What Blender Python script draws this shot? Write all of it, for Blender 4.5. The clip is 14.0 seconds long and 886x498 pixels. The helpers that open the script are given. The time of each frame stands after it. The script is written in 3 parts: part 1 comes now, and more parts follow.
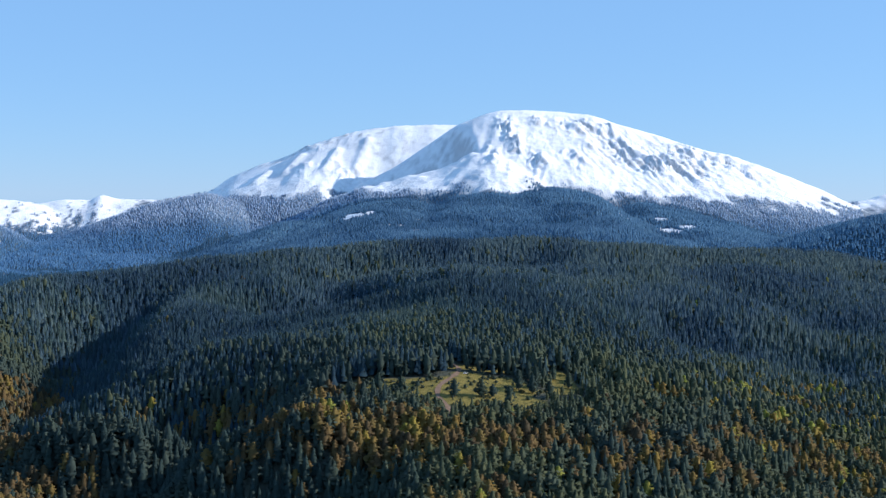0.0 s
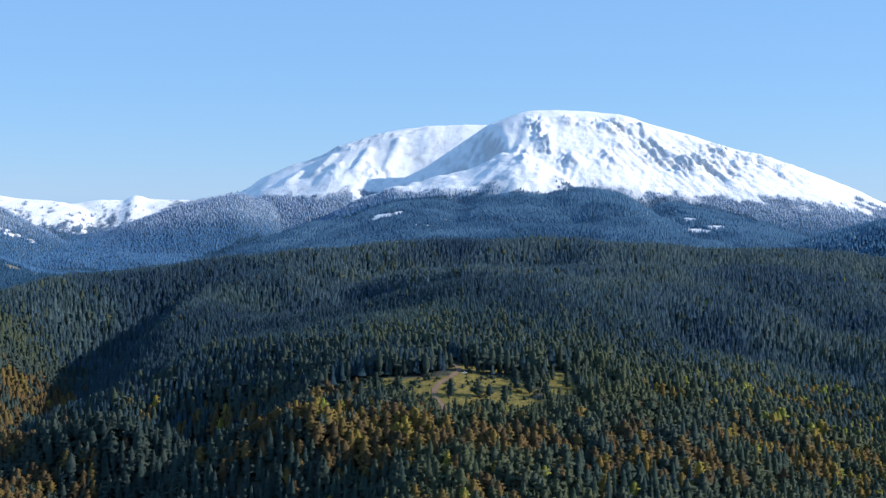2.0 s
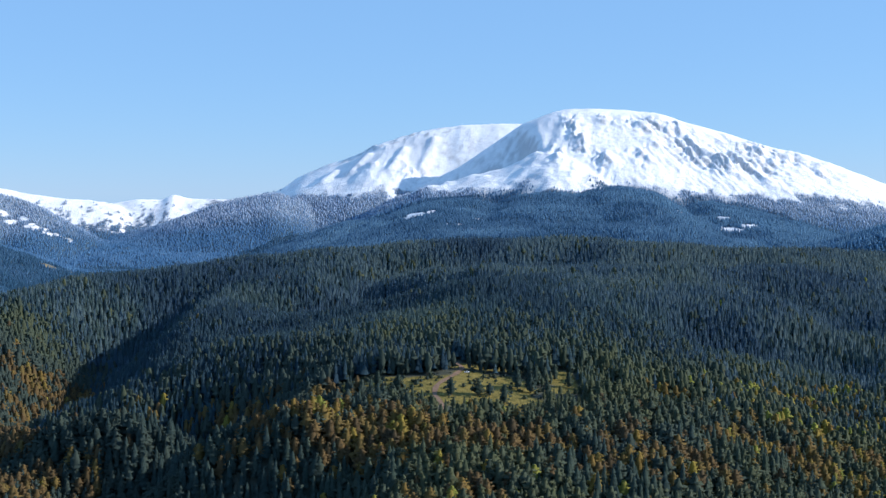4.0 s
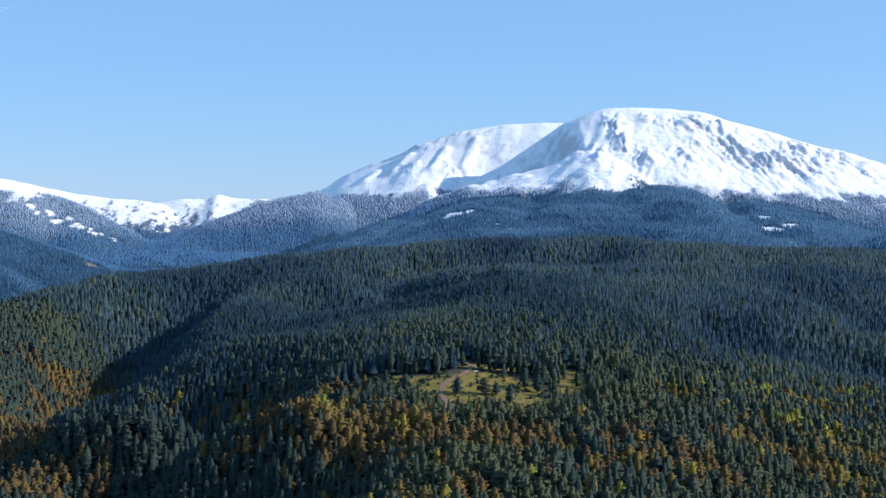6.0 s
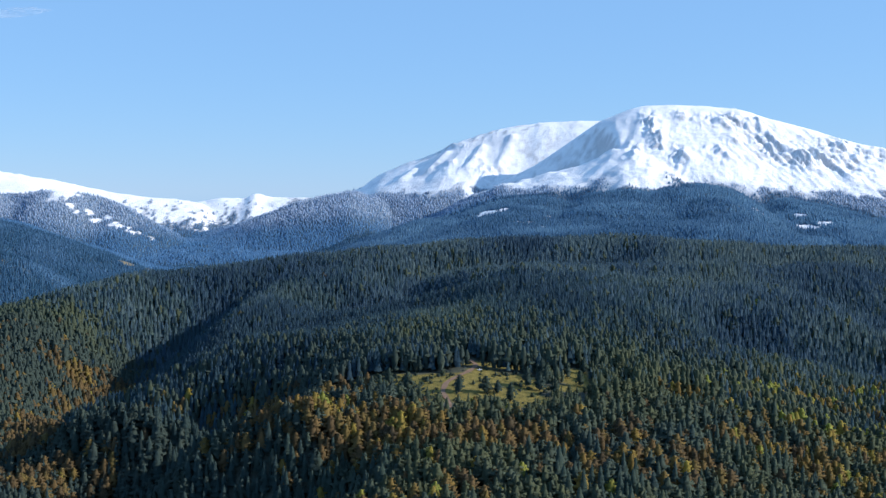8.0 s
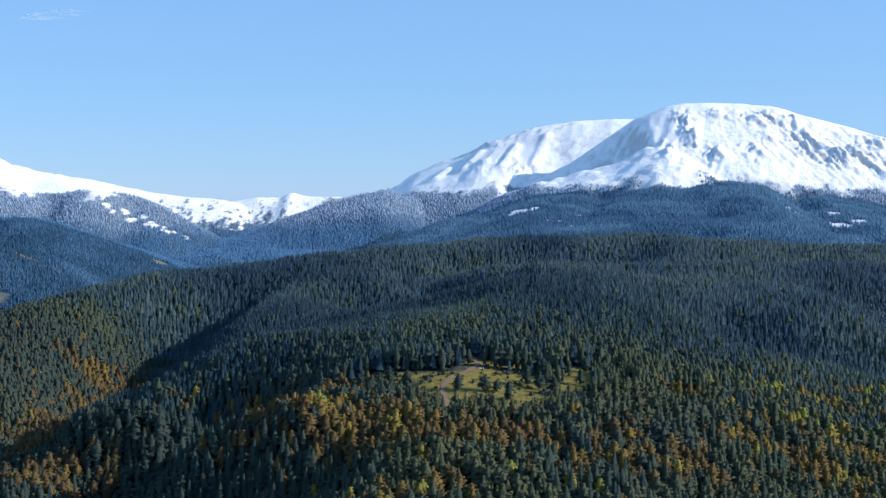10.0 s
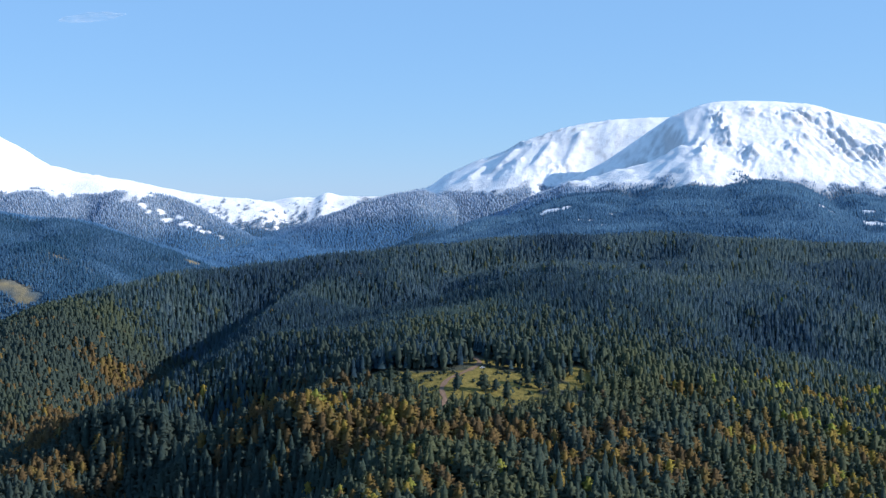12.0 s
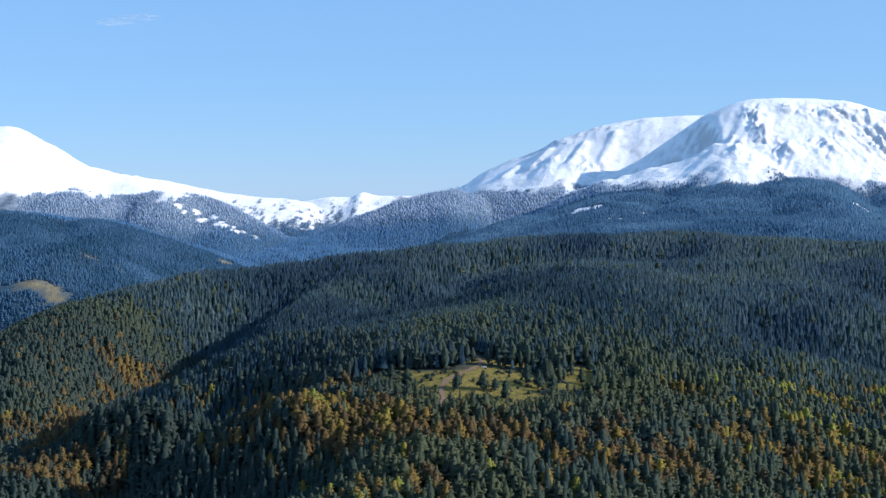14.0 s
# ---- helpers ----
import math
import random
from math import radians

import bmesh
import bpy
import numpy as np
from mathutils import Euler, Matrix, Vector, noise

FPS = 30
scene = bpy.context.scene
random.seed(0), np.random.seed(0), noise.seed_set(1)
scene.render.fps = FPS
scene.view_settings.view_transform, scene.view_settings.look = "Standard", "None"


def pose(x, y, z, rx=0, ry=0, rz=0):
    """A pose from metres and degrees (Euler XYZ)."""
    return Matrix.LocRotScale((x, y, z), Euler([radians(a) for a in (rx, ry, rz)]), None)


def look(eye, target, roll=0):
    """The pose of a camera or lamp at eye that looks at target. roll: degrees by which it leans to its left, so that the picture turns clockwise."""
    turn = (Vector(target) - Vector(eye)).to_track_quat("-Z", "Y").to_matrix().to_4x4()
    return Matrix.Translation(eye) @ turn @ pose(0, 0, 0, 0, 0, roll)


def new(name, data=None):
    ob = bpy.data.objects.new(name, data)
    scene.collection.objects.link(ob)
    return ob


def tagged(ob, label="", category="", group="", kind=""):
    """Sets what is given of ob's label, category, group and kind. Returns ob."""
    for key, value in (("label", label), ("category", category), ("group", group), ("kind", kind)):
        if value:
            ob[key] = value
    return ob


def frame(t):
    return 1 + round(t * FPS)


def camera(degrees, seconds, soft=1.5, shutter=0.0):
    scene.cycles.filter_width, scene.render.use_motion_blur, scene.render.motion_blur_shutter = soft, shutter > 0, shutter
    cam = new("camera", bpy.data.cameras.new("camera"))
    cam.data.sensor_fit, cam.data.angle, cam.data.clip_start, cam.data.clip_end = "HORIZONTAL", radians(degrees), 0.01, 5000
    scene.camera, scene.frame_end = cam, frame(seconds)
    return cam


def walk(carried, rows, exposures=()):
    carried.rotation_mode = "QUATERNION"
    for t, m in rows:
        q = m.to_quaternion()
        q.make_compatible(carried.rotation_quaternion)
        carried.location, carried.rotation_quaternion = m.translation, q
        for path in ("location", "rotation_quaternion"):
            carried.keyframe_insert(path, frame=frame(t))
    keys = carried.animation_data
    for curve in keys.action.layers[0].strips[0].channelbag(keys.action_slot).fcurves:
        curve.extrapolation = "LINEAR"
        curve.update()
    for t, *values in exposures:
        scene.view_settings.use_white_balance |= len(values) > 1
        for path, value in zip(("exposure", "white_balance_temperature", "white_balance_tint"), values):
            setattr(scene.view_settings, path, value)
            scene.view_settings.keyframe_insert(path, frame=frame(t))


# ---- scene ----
cam = camera(38.0, 14.0, soft=1.45)
PATH = [
    (0, look((-124.11, 25.34, -3.18), (-111.595, 124.472, -7.292), 0.28)),
    (0.5, look((-115.79, 22.91, -2.97), (-103.986, 122.128, -7.084), 0.24)),
    (1, look((-107.33, 20.45, -2.74), (-96.318, 119.758, -6.850), 0.25)),
    (1.5, look((-98.80, 17.99, -2.48), (-88.621, 117.387, -6.593), 0.23)),
    (2, look((-90.17, 15.56, -2.20), (-80.795, 115.031, -6.343), 0.23)),
    (2.5, look((-81.54, 13.26, -1.91), (-72.964, 112.802, -6.078), 0.18)),
    (3, look((-72.74, 11.10, -1.65), (-65.039, 110.712, -5.849), 0.17)),
    (5.5, look((-28.00, 1.19, -0.33), (-25.103, 101.054, -4.636), 0.08)),
    (6, look((-18.97, -0.57, -0.11), (-17.126, 99.317, -4.430), 0.07)),
    (6.5, look((-9.99, -2.21, 0.10), (-9.057, 97.690, -4.236), 0.03)),
    (7, look((-0.95, -3.75, 0.32), (-0.876, 96.153, -4.047), 0.01)),
    (7.5, look((8.05, -5.17, 0.53), (7.224, 94.725, -3.879), -0.03)),
    (8, look((17.09, -6.45, 0.74), (15.333, 93.433, -3.726), -0.07)),
    (8.5, look((26.13, -7.57, 0.94), (23.488, 92.295, -3.545), -0.12)),
    (11, look((72.52, -11.92, 1.46), (65.635, 87.738, -3.139), -0.30)),
    (11.5, look((81.86, -12.67, 1.64), (74.102, 86.919, -2.962), -0.36)),
    (12, look((91.25, -13.37, 1.85), (82.590, 86.149, -2.751), -0.41)),
    (12.5, look((100.61, -14.00, 2.08), (91.139, 85.443, -2.511), -0.46)),
    (13, look((110.06, -14.58, 2.36), (99.677, 84.767, -2.263), -0.52)),
    (13.5, look((119.55, -15.17, 2.63), (108.277, 84.088, -2.014), -0.61)),
    (14, look((129.13, -15.73, 2.90), (116.995, 83.417, -1.754), -0.65)),
]
walk(cam, PATH, [(0, 0.72, 5650, 12), (14, 0.72, 5650, 12)])

# ---- light ----
SUN_ELEVATION, SUN_FROM = 25.0, 93.0          # degrees; compass bearing, 0 = +y, 90 = +x
world = bpy.data.worlds.new("sky")
scene.world = world
world.use_nodes = True
wn = world.node_tree.nodes
sky = wn.new("ShaderNodeTexSky")
sky.sky_type, sky.sun_disc = "NISHITA", False
sky.sun_elevation, sky.sun_rotation = radians(SUN_ELEVATION), radians(SUN_FROM)
sky.altitude, sky.air_density, sky.dust_density, sky.ozone_density = 1200, 1.0, 0.0, 4.0
wn["Background"].inputs["Strength"].default_value = 0.0735
clear = wn.new("ShaderNodeMix")               # a clear autumn sky: blue right down to the hills
clear.data_type = "RGBA"
clear.inputs[0].default_value, clear.inputs[7].default_value = 0.62, (2.75, 4.8, 7.25, 1)
world.node_tree.links.new(sky.outputs[0], clear.inputs[6])
world.node_tree.links.new(clear.outputs[2], wn["Background"].inputs["Color"])

sun = new("sun", bpy.data.lights.new("sun", "SUN"))
sun.data.energy, sun.data.angle, sun.data.color = 3.9, radians(0.5), (1.0, 0.87, 0.70)
b = radians(SUN_FROM)
e = radians(SUN_ELEVATION)
sun.matrix_world = look((0, 0, 500), (-1000 * math.sin(b) * math.cos(e), -1000 * math.cos(b) * math.cos(e), 500 - 1000 * math.sin(e)))


# ---- noise over the plan ----
def lattice(ix, iy, seed):
    h = (ix.astype(np.int64) * 374761393 + iy.astype(np.int64) * 668265263 + seed * 1442695041) & 0xFFFFFFFF
    h = ((h ^ (h >> 13)) * 1274126177) & 0xFFFFFFFF
    return ((h ^ (h >> 16)) & 0xFFFFFF) / float(0xFFFFFF)


def value(x, y, seed=0):
    """Smooth noise from 0 to 1 with a period of about one."""
    ix, iy = np.floor(x), np.floor(y)
    u, v = x - ix, y - iy
    u, v = u * u * (3 - 2 * u), v * v * (3 - 2 * v)
    a, bb = lattice(ix, iy, seed), lattice(ix + 1, iy, seed)
    c, d = lattice(ix, iy + 1, seed), lattice(ix + 1, iy + 1, seed)
    return (a * (1 - u) + bb * u) * (1 - v) + (c * (1 - u) + d * u) * v


def fbm(x, y, octaves=4, seed=0, gain=0.5):
    total, size, weight = 0, 1.0, 0
    for o in range(octaves):
        total = total + size * (value(x * 2 ** o, y * 2 ** o, seed + o) - 0.5)
        weight += size
        size *= gain
    return 2 * total / weight


def ridged(x, y, octaves=4, seed=0):
    total, size = 0, 1.0
    for o in range(octaves):
        total = total + size * (1 - np.abs(2 * value(x * 2 ** o, y * 2 ** o, seed + 7 * o) - 1))
        size *= 0.5
    return total / 1.9 - 0.5


def step(a, bb, v):
    t = np.clip((v - a) / (bb - a), 0, 1)
    return t * t * (3 - 2 * t)


# ---- the lie of the land ----
# broad swells of the wooded hill: heights on a loose net of centres
SWELLS = np.array([[-69, -40, -32, -43, -25, -24, -26, -39, -50, -25], [-10, 10, -13, -5, 27, -32, 11, -11, -10, -4], [-61, 9, -10, -17, 8, 14, -10, -44, -2, 7], [-85, -11, -44, 47, 6, 14, 4, 1, 2, 8], [-51, 64, -20, -12, 21, 33, -10, 4, 4, 14], [-21, 5, 15, 24, -7, 48, 26, 27, 14, 34], [-8, 73, -11, 24, 4, -2, 2, 33, -13, 26], [-82, 5, 50, 33, 53, 55, 55, 33, 58, 32], [-35, -21, -17, 3, 17, 4, 22, -2, 13, 8]], float)
SWELL_X, SWELL_Y = np.linspace(-700, 800, 10), np.linspace(560, 2060, 9)


def wooded_hill(x, y):
    z = np.full_like(x, -200.0)
    for j, cy in enumerate(SWELL_Y):
        fy = np.exp(-((y - cy) / 215) ** 2)
        for i, cx in enumerate(SWELL_X):
            z += SWELLS[j, i] * fy * np.exp(-((x - cx) / 190) ** 2)
    return z


TABLE = np.arange(-3600, 3601, 10.0)


def crest_line(profile, soft=25):
    xs, zs = zip(*profile)
    line = np.interp(TABLE, xs, zs)
    k = np.exp(-(np.arange(-12, 13) * 10 / soft) ** 2)
    return np.convolve(np.pad(line, 12, mode="edge"), k / k.sum(), mode="valid")


def ridge(x, y, line, at, reach, foot, power, top=40, back=420, bend=0.0):
    crest = np.interp(x, TABLE, line)
    d = at - bend * np.maximum(x - 1200, 0) - y
    r = np.sqrt(d * d + top * top) - top
    t = np.clip(np.where(d > 0, r / reach, r / back), 0, 1)
    return foot - 250 * step(2450, 2150, y) + (crest - foot) * (1 - t) ** power


DOME = crest_line([(-1400, -260), (-1000, -150), (-760, -90), (-537, -25), (-371, 8), (-298, 60), (-205, 101), (-122, 130), (2, 184), (147, 225), (292, 247),
                   (416, 257), (560, 258), (800, 240), (1100, 160), (1400, 80), (2000, -60)])
SUMMIT = crest_line([(-420, -250), (-150, -80), (80, 8), (148, 36), (254, 88), (360, 160), (478, 241), (534, 262), (582, 283), (640, 294), (737, 295), (853, 291),
                     (970, 278), (1057, 248), (1179, 216), (1315, 170), (1450, 139), (1565, 102), (1679, 62), (1794, 19), (1870, -19), (2150, -120)], 14)
APRON = crest_line([(-260, -160), (-60, -60), (60, -4), (140, 24), (304, 66), (395, 88), (468, 120), (500, 145), (560, 150), (640, 120), (740, 80), (820, 10), (950, -150)])
FAR_PEAK = crest_line([(-1300, -100), (-1072, -42), (-984, -41), (-896, -29), (-810, -20), (-765, 1), (-725, -15), (-679, -20), (-550, -28), (-380, -60), (-200, -130)], 12)
WEST = crest_line([(-2500, 190), (-2150, 235), (-1977, 243), (-1914, 241), (-1852, 208), (-1770, 163), (-1668, 100), (-1565, 65), (-1430, 43), (-1361, 26), (-1290, -20), (-1210, -90), (-1130, -220)])
WEST_FAR = crest_line([(-2100, 150), (-1929, 150), (-1818, 105), (-1706, 70), (-1483, 36), (-1307, 2), (-1154, -21), (-958, -44), (-828, -120), (-740, -230)])
WEST_SPUR = crest_line([(-2200, -50), (-1882, -25), (-1762, -7), (-1622, 14), (-1485, -6), (-1309, 11), (-1174, -13), (-1097, -39), (-1002, -86), (-908, -143), (-833, -177), (-760, -230)])
FOOTHILL = crest_line([(-520, -235), (-375, -180), (-271, -137), (-168, -103), (3, -68), (123, -29), (277, -21), (448, -4), (602, 15), (722, 18), (813, 0), (880, -30), (918, -38), (961, -25),
                       (1015, -31), (1137, -60), (1246, -94), (1357, -128), (1468, -155), (1700, -190)])
LOW_HILL = crest_line([(-2600, -40), (-1484, -48), (-1388, -52), (-1309, -60), (-1198, -72), (-1120, -92), (-1011, -126), (-903, -164), (-834, -190), (-700, -240)])
VALLEY_SPUR = crest_line([(-2000, -80), (-1500, -100), (-1171, -120), (-1093, -115), (-1003, -111), (-953, -134), (-871, -163), (-800, -200), (-700, -260)], 16)
EAST_RIDGE = crest_line([(520, -230), (700, -140), (799, -112), (869, -98), (940, -79), (1011, -61), (1092, -44), (1300, -10), (1700, 10)])
SHOULDER = crest_line([(-1040, -240), (-922, -171), (-862, -153), (-765, -114), (-664, -77), (-553, -42), (-443, -18), (-350, -2), (-250, -40), (-150, -140)])
EAST_FAR = crest_line([(1600, -200), (1780, -70), (1891, -26), (1954, -18), (2035, 3), (2300, 40)])


# ravines (below zero) and crests (above) that fold the wooded hill: course, height, half width
WEST_FOLDS = [
    ([(-360, 1320), (-374, 1385), (-379, 1435), (-379, 1505), (-365, 1575)], -74, 82),
    ([(-365, 1575), (-343, 1625), (-313, 1675)], -28, 52),
    ([(-311, 1165), (-280, 1165), (-250, 1195), (-217, 1190), (-184, 1210), (-139, 1190)], 18, 42),
    ([(-299, 1095), (-269, 1090), (-241, 1095), (-219, 1105)], -42, 40),
    ([(-336, 1080), (-299, 1050), (-264, 1025), (-241, 1020), (-219, 1025)], 36, 30),
    ([(-244, 971), (-225, 975), (-206, 985), (-195, 1015), (-170, 1055)], -50, 50),
    ([(-181, 935), (-159, 935), (-133, 930), (-105, 930)], 32, 32),
    ([(-248, 871), (-214, 874), (-176, 878), (-137, 874), (-109, 864)], -54, 60),
]
BROW_FOLDS = [
    ([(-131, 1615), (-90, 1645), (-51, 1685), (-64, 1735)], -36, 58),
    ([(-98, 1445), (-61, 1465), (-22, 1465), (29, 1435), (59, 1395)], 9, 40),
    ([(-31, 1800), (13, 1795), (60, 1794), (115, 1784), (170, 1779), (233, 1784)], -20, 48),
    ([(-73, 1770), (-25, 1710), (27, 1675), (84, 1645)], 12, 40),
    ([(104, 1615), (160, 1605), (224, 1605), (288, 1609), (341, 1624)], 13, 46),
]
EAST_FOLDS = [
    ([(367, 1714), (419, 1739), (468, 1764)], -24, 50),
    ([(296, 1325), (340, 1315), (383, 1305), (428, 1285)], -24, 48),
    ([(-255, 1735), (-219, 1750), (-186, 1770)], -14, 45),
    ([(450, 1554), (472, 1494), (484, 1415)], -20, 55),
    ([(-173, 1105), (-151, 1125), (-119, 1105)], -12, 36),
]
FOLDS = WEST_FOLDS + BROW_FOLDS + EAST_FOLDS


def away(x, y, line):
    """How far each place lies from a line of points."""
    best = np.full(np.shape(x), 1e9)
    for (ax, ay), (bx, by) in zip(line[:-1], line[1:]):
        t = np.clip(((x - ax) * (bx - ax) + (y - ay) * (by - ay)) / ((bx - ax) ** 2 + (by - ay) ** 2), 0, 1)
        best = np.minimum(best, np.hypot(x - ax - t * (bx - ax), y - ay - t * (by - ay)))
    return best


def depth_in(x, y):
    """Distance into the range: the flanks of the range stand farther forward than its middle."""
    return y + 330 * step(-640, -800, x) + 185 * step(40, 300, x) + 110 * step(1250, 1900, x)


def height(x, y):
    """The ground's height; about 0 at the height at which the camera flies."""
    x, y = np.asarray(x, float), np.asarray(y, float)
    west = step(-400, -700, x)
    near = wooded_hill(x, y) + 7.5 * fbm(x / 120, y / 120, 4, 5) - 75 * west * step(1500, 1850, y)
    near = near + 5 * ridged(x / 95, y / 150, 2, 15) * step(1120, 1250, y) - 7 * step(1300, 1700, y)
    for line, rise, wide in FOLDS:
        near = near + rise * np.exp(-(away(x, y, line) / wide) ** 2)
    floor = -200 - 45 * step(2000, 2600, y) - 40 * west + 10 * fbm(x / 250, y / 250, 3, 9)
    wobble = 60 * fbm(x / 420, y / 900, 3, 21)
    layers = [
        np.where(y < 2500, near, -400), np.where(y >= 2150, floor, -400),
        ridge(x, y, DOME, 4720, 860 - 380 * step(-100, 250, x), -215, 1.2, 50),
        ridge(x + 0.3 * np.maximum(4420 - y, 0), y + 0.5 * wobble, SUMMIT, 4420, 800 - 480 * step(530, 450, x), -215, 1.1, 24, bend=0.2),
        ridge(x, y + 0.3 * wobble, APRON, 4200, 600, -215, 0.62, 16, 170) + 7 * fbm(x / 45, y / 60, 3, 37),
        ridge(x, y, FAR_PEAK, 4800, 360, -240, 1.0),
        ridge(x, y + 0.4 * wobble, SHOULDER, 4350, 620, -235, 0.9, 30, 160),
        ridge(x, y, WEST, 4330, 760, -235, 1.1),
        ridge(x, y, WEST_FAR, 4720, 420, -240, 1.0),
        ridge(x, y + wobble, WEST_SPUR, 4120, 720, -270, 0.9),
        ridge(x, y + wobble, FOOTHILL, 3900, 1100, -235, 0.5, 60, 500),
        ridge(x, y + 1.3 * wobble, LOW_HILL, 3300, 900, -255, 0.9, 60, 700),
        ridge(x, y + 0.5 * wobble, VALLEY_SPUR, 2650, 420, -255, 1.0, 40, 380),
        ridge(x, y + 0.7 * wobble, EAST_RIDGE, 2500, 800, -235, 1.0, 60, 500),
        ridge(x, y, EAST_FAR, 4420, 420, -215, 1.0),
    ]
    z = layers[0]
    for other in layers[1:]:
        h = np.clip(0.5 + 0.5 * (z - other) / 9, 0, 1)
        z = other * (1 - h) + z * h + 4.5 * 2 * h * (1 - h) * 0.5
    for line, rise, wide in FAR_FOLDS:
        z = z + rise * np.exp(-(away(x, y, line) / wide) ** 2)
    for line, tall_, wide in DOME_SPURS:
        z = z + tall_ * np.exp(-(away(x, y, line) / wide) ** 2)
    # gullies and ribs that run down the high slopes, and the cliff bands under the summit
    yy = depth_in(x, y)
    high = step(-60, 80, z) * step(3980, 4180, yy)
    lean, slant, turned = x + 0.3 * (4420 - y), x - 0.55 * (4420 - y), step(700, 950, x)
    broad = ridged((lean + 40 * fbm(x / 150, y / 150, 2, 35)) / 150, y / 700, 3, 31) * 18
    fine = ridged(lean / 46, y / 130, 3, 41) * 5 + fbm(x / 30, y / 24, 4, 45, 0.6) * 3
    calm = 1 - 0.8 * np.exp(-((lean - 420) / 110) ** 2)
    cliffs = 0
    for cx, cz, rx, rz, s in SUMMIT_CRAGS + DOME_CRAGS:
        cliffs = cliffs + s * np.exp(-(((x - cx) / rx) ** 2 + ((z - cz) / rz) ** 2))
    cliffs = cliffs + 0.16 * step(560, 640, x)
    bent = 22 * fbm(x / 40, y / 40, 2, 58)
    rib = 0
    for course, part_ in ((lean, 1 - turned), (slant, turned)):
        rib = rib + part_ * (ridged((course + bent) / 25, y / 110, 3, 51) * 36 + ridged((course + bent) / 62, y / 200, 3, 53) * 38)
    rib = rib + ridged((x + bent) / 70, (y + bent) / 30, 3, 57) * 18 + fbm(x / 15, y / 13, 3, 59) * 12
    keep_crest = 1 - 0.8 * np.exp(-((yy - 4630) / 75) ** 2)
    at_crest = 1 - np.exp(-((yy - 4605) / 36) ** 2)
    z = z + high * calm * (broad + fine) * keep_crest + np.clip(cliffs, 0, 1) * rib * at_crest
    z = z + (fbm(x / 130, y / 160, 4, 61) * 9 + ridged(x / 170, y / 300, 3, 65) * 12) * step(2300, 2800, y) * (1 - high)
    return z


# ravines in the far wooded slopes: course, height, half width
FAR_FOLDS = [([(912, 3900), (880, 3720), (850, 3450), (830, 3150)], -19, 46), ([(330, 3880), (290, 3650), (260, 3400)], -20, 50), ([(-30, 3900), (-90, 3700), (-150, 3500)], -16, 46), ([(560, 3860), (580, 3600), (560, 3300)], -16, 55),
             ([(-1420, 4080), (-1360, 3800), (-1280, 3500)], -26, 60), ([(-1150, 4080), (-1120, 3850), (-1060, 3600)], -22, 50), ([(-1300, 3250), (-1200, 3050), (-1100, 2850)], -24, 55)]
# spurs that run down from the dome: course, height, half width
DOME_SPURS = [([(185, 4640), (165, 4590), (135, 4520)], 13, 17), ([(75, 4610), (50, 4560), (20, 4500)], 12, 17), ([(-55, 4630), (-85, 4590), (-110, 4550)], 13, 18), ([(-170, 4590), (-210, 4540)], 10, 16)]
# cliff bands: centre and half size along x and in height, strength
SUMMIT_CRAGS = [(632, 222, 22, 40, 0.9), (645, 160, 28, 34, 1.0), (715, 108, 38, 24, 1.0), (741, 251, 26, 16, 0.9), (925, 243, 115, 34, 1.0), (1010, 152, 60, 46, 1.0), (1118, 98, 62, 46, 1.0),
                (1240, 120, 80, 66, 0.9), (840, 123, 44, 26, 0.7), (900, 165, 40, 18, 0.5), (1475, 80, 44, 26, 0.6), (1385, 120, 50, 40, 0.45), (560, 130, 26, 30, 0.6)]
DOME_CRAGS = [(-86, 93, 30, 22, 0.4), (-37, 103, 22, 16, 0.35), (60, 120, 34, 22, 0.3), (82, 72, 26, 34, 0.45), (172, 125, 20, 42, 0.4), (120, 60, 40, 26, 0.35), (-230, 40, 40, 30, 0.25),
              (-20, 165, 60, 10, 0.4), (-1925, 212, 50, 16, 0.6), (-1800, 150, 60, 20, 0.25), (-1640, 70, 70, 24, 0.3)]

# the grassy clearing and its smaller neighbours: centre, half width, half depth
GLADES = [(16, 1040, 60, 44), (-42, 1058, 34, 20), (60, 1018, 30, 24), (58, 1060, 34, 28), (-66, 1060, 28, 13), (112, 1084, 13, 36), (104, 1055, 16, 11), (194, 1084, 19, 10), (206, 1106, 15, 7), (262, 1196, 20, 8), (40, 1105, 60, 9), (30, 1082, 16, 10)]
TRACK = [(2, 972), (4, 990), (3, 1006), (-1, 1024), (1, 1042), (9, 1060), (19, 1078), (25, 1094), (24, 1110), (12, 1124), (-4, 1136)]
# open snow among the woods: centre, half width, half depth
EAST_SPOTS = [(798, 3394, 13, 62), (782, 3440, 8, 46), (886, 3308, 20, 40), (905, 3270, 12, 36), (920, 3487, 12, 38), (947, 3318, 24, 36), (880, 3400, 8, 46)]
WEST_SPOTS = [(86, 3625, 46, 58), (125, 3590, 20, 16), (143, 3346, 16, 8), (180, 3330, 10, 8), (208, 3265, 12, 12), (250, 3500, 10, 10), (430, 3560, 8, 12), (27, 4380, 15, 80), (-60, 4400, 12, 60), (330, 3640, 14, 8),
              (380, 3560, 12, 8)]
spots = random.Random(19)
WEST_SPOTS += [(-1250 + 17 * k + spots.uniform(-14, 14), 4030 - 7 * k + spots.uniform(-40, 40), spots.uniform(5, 13), spots.uniform(10, 26)) for k in range(19)]


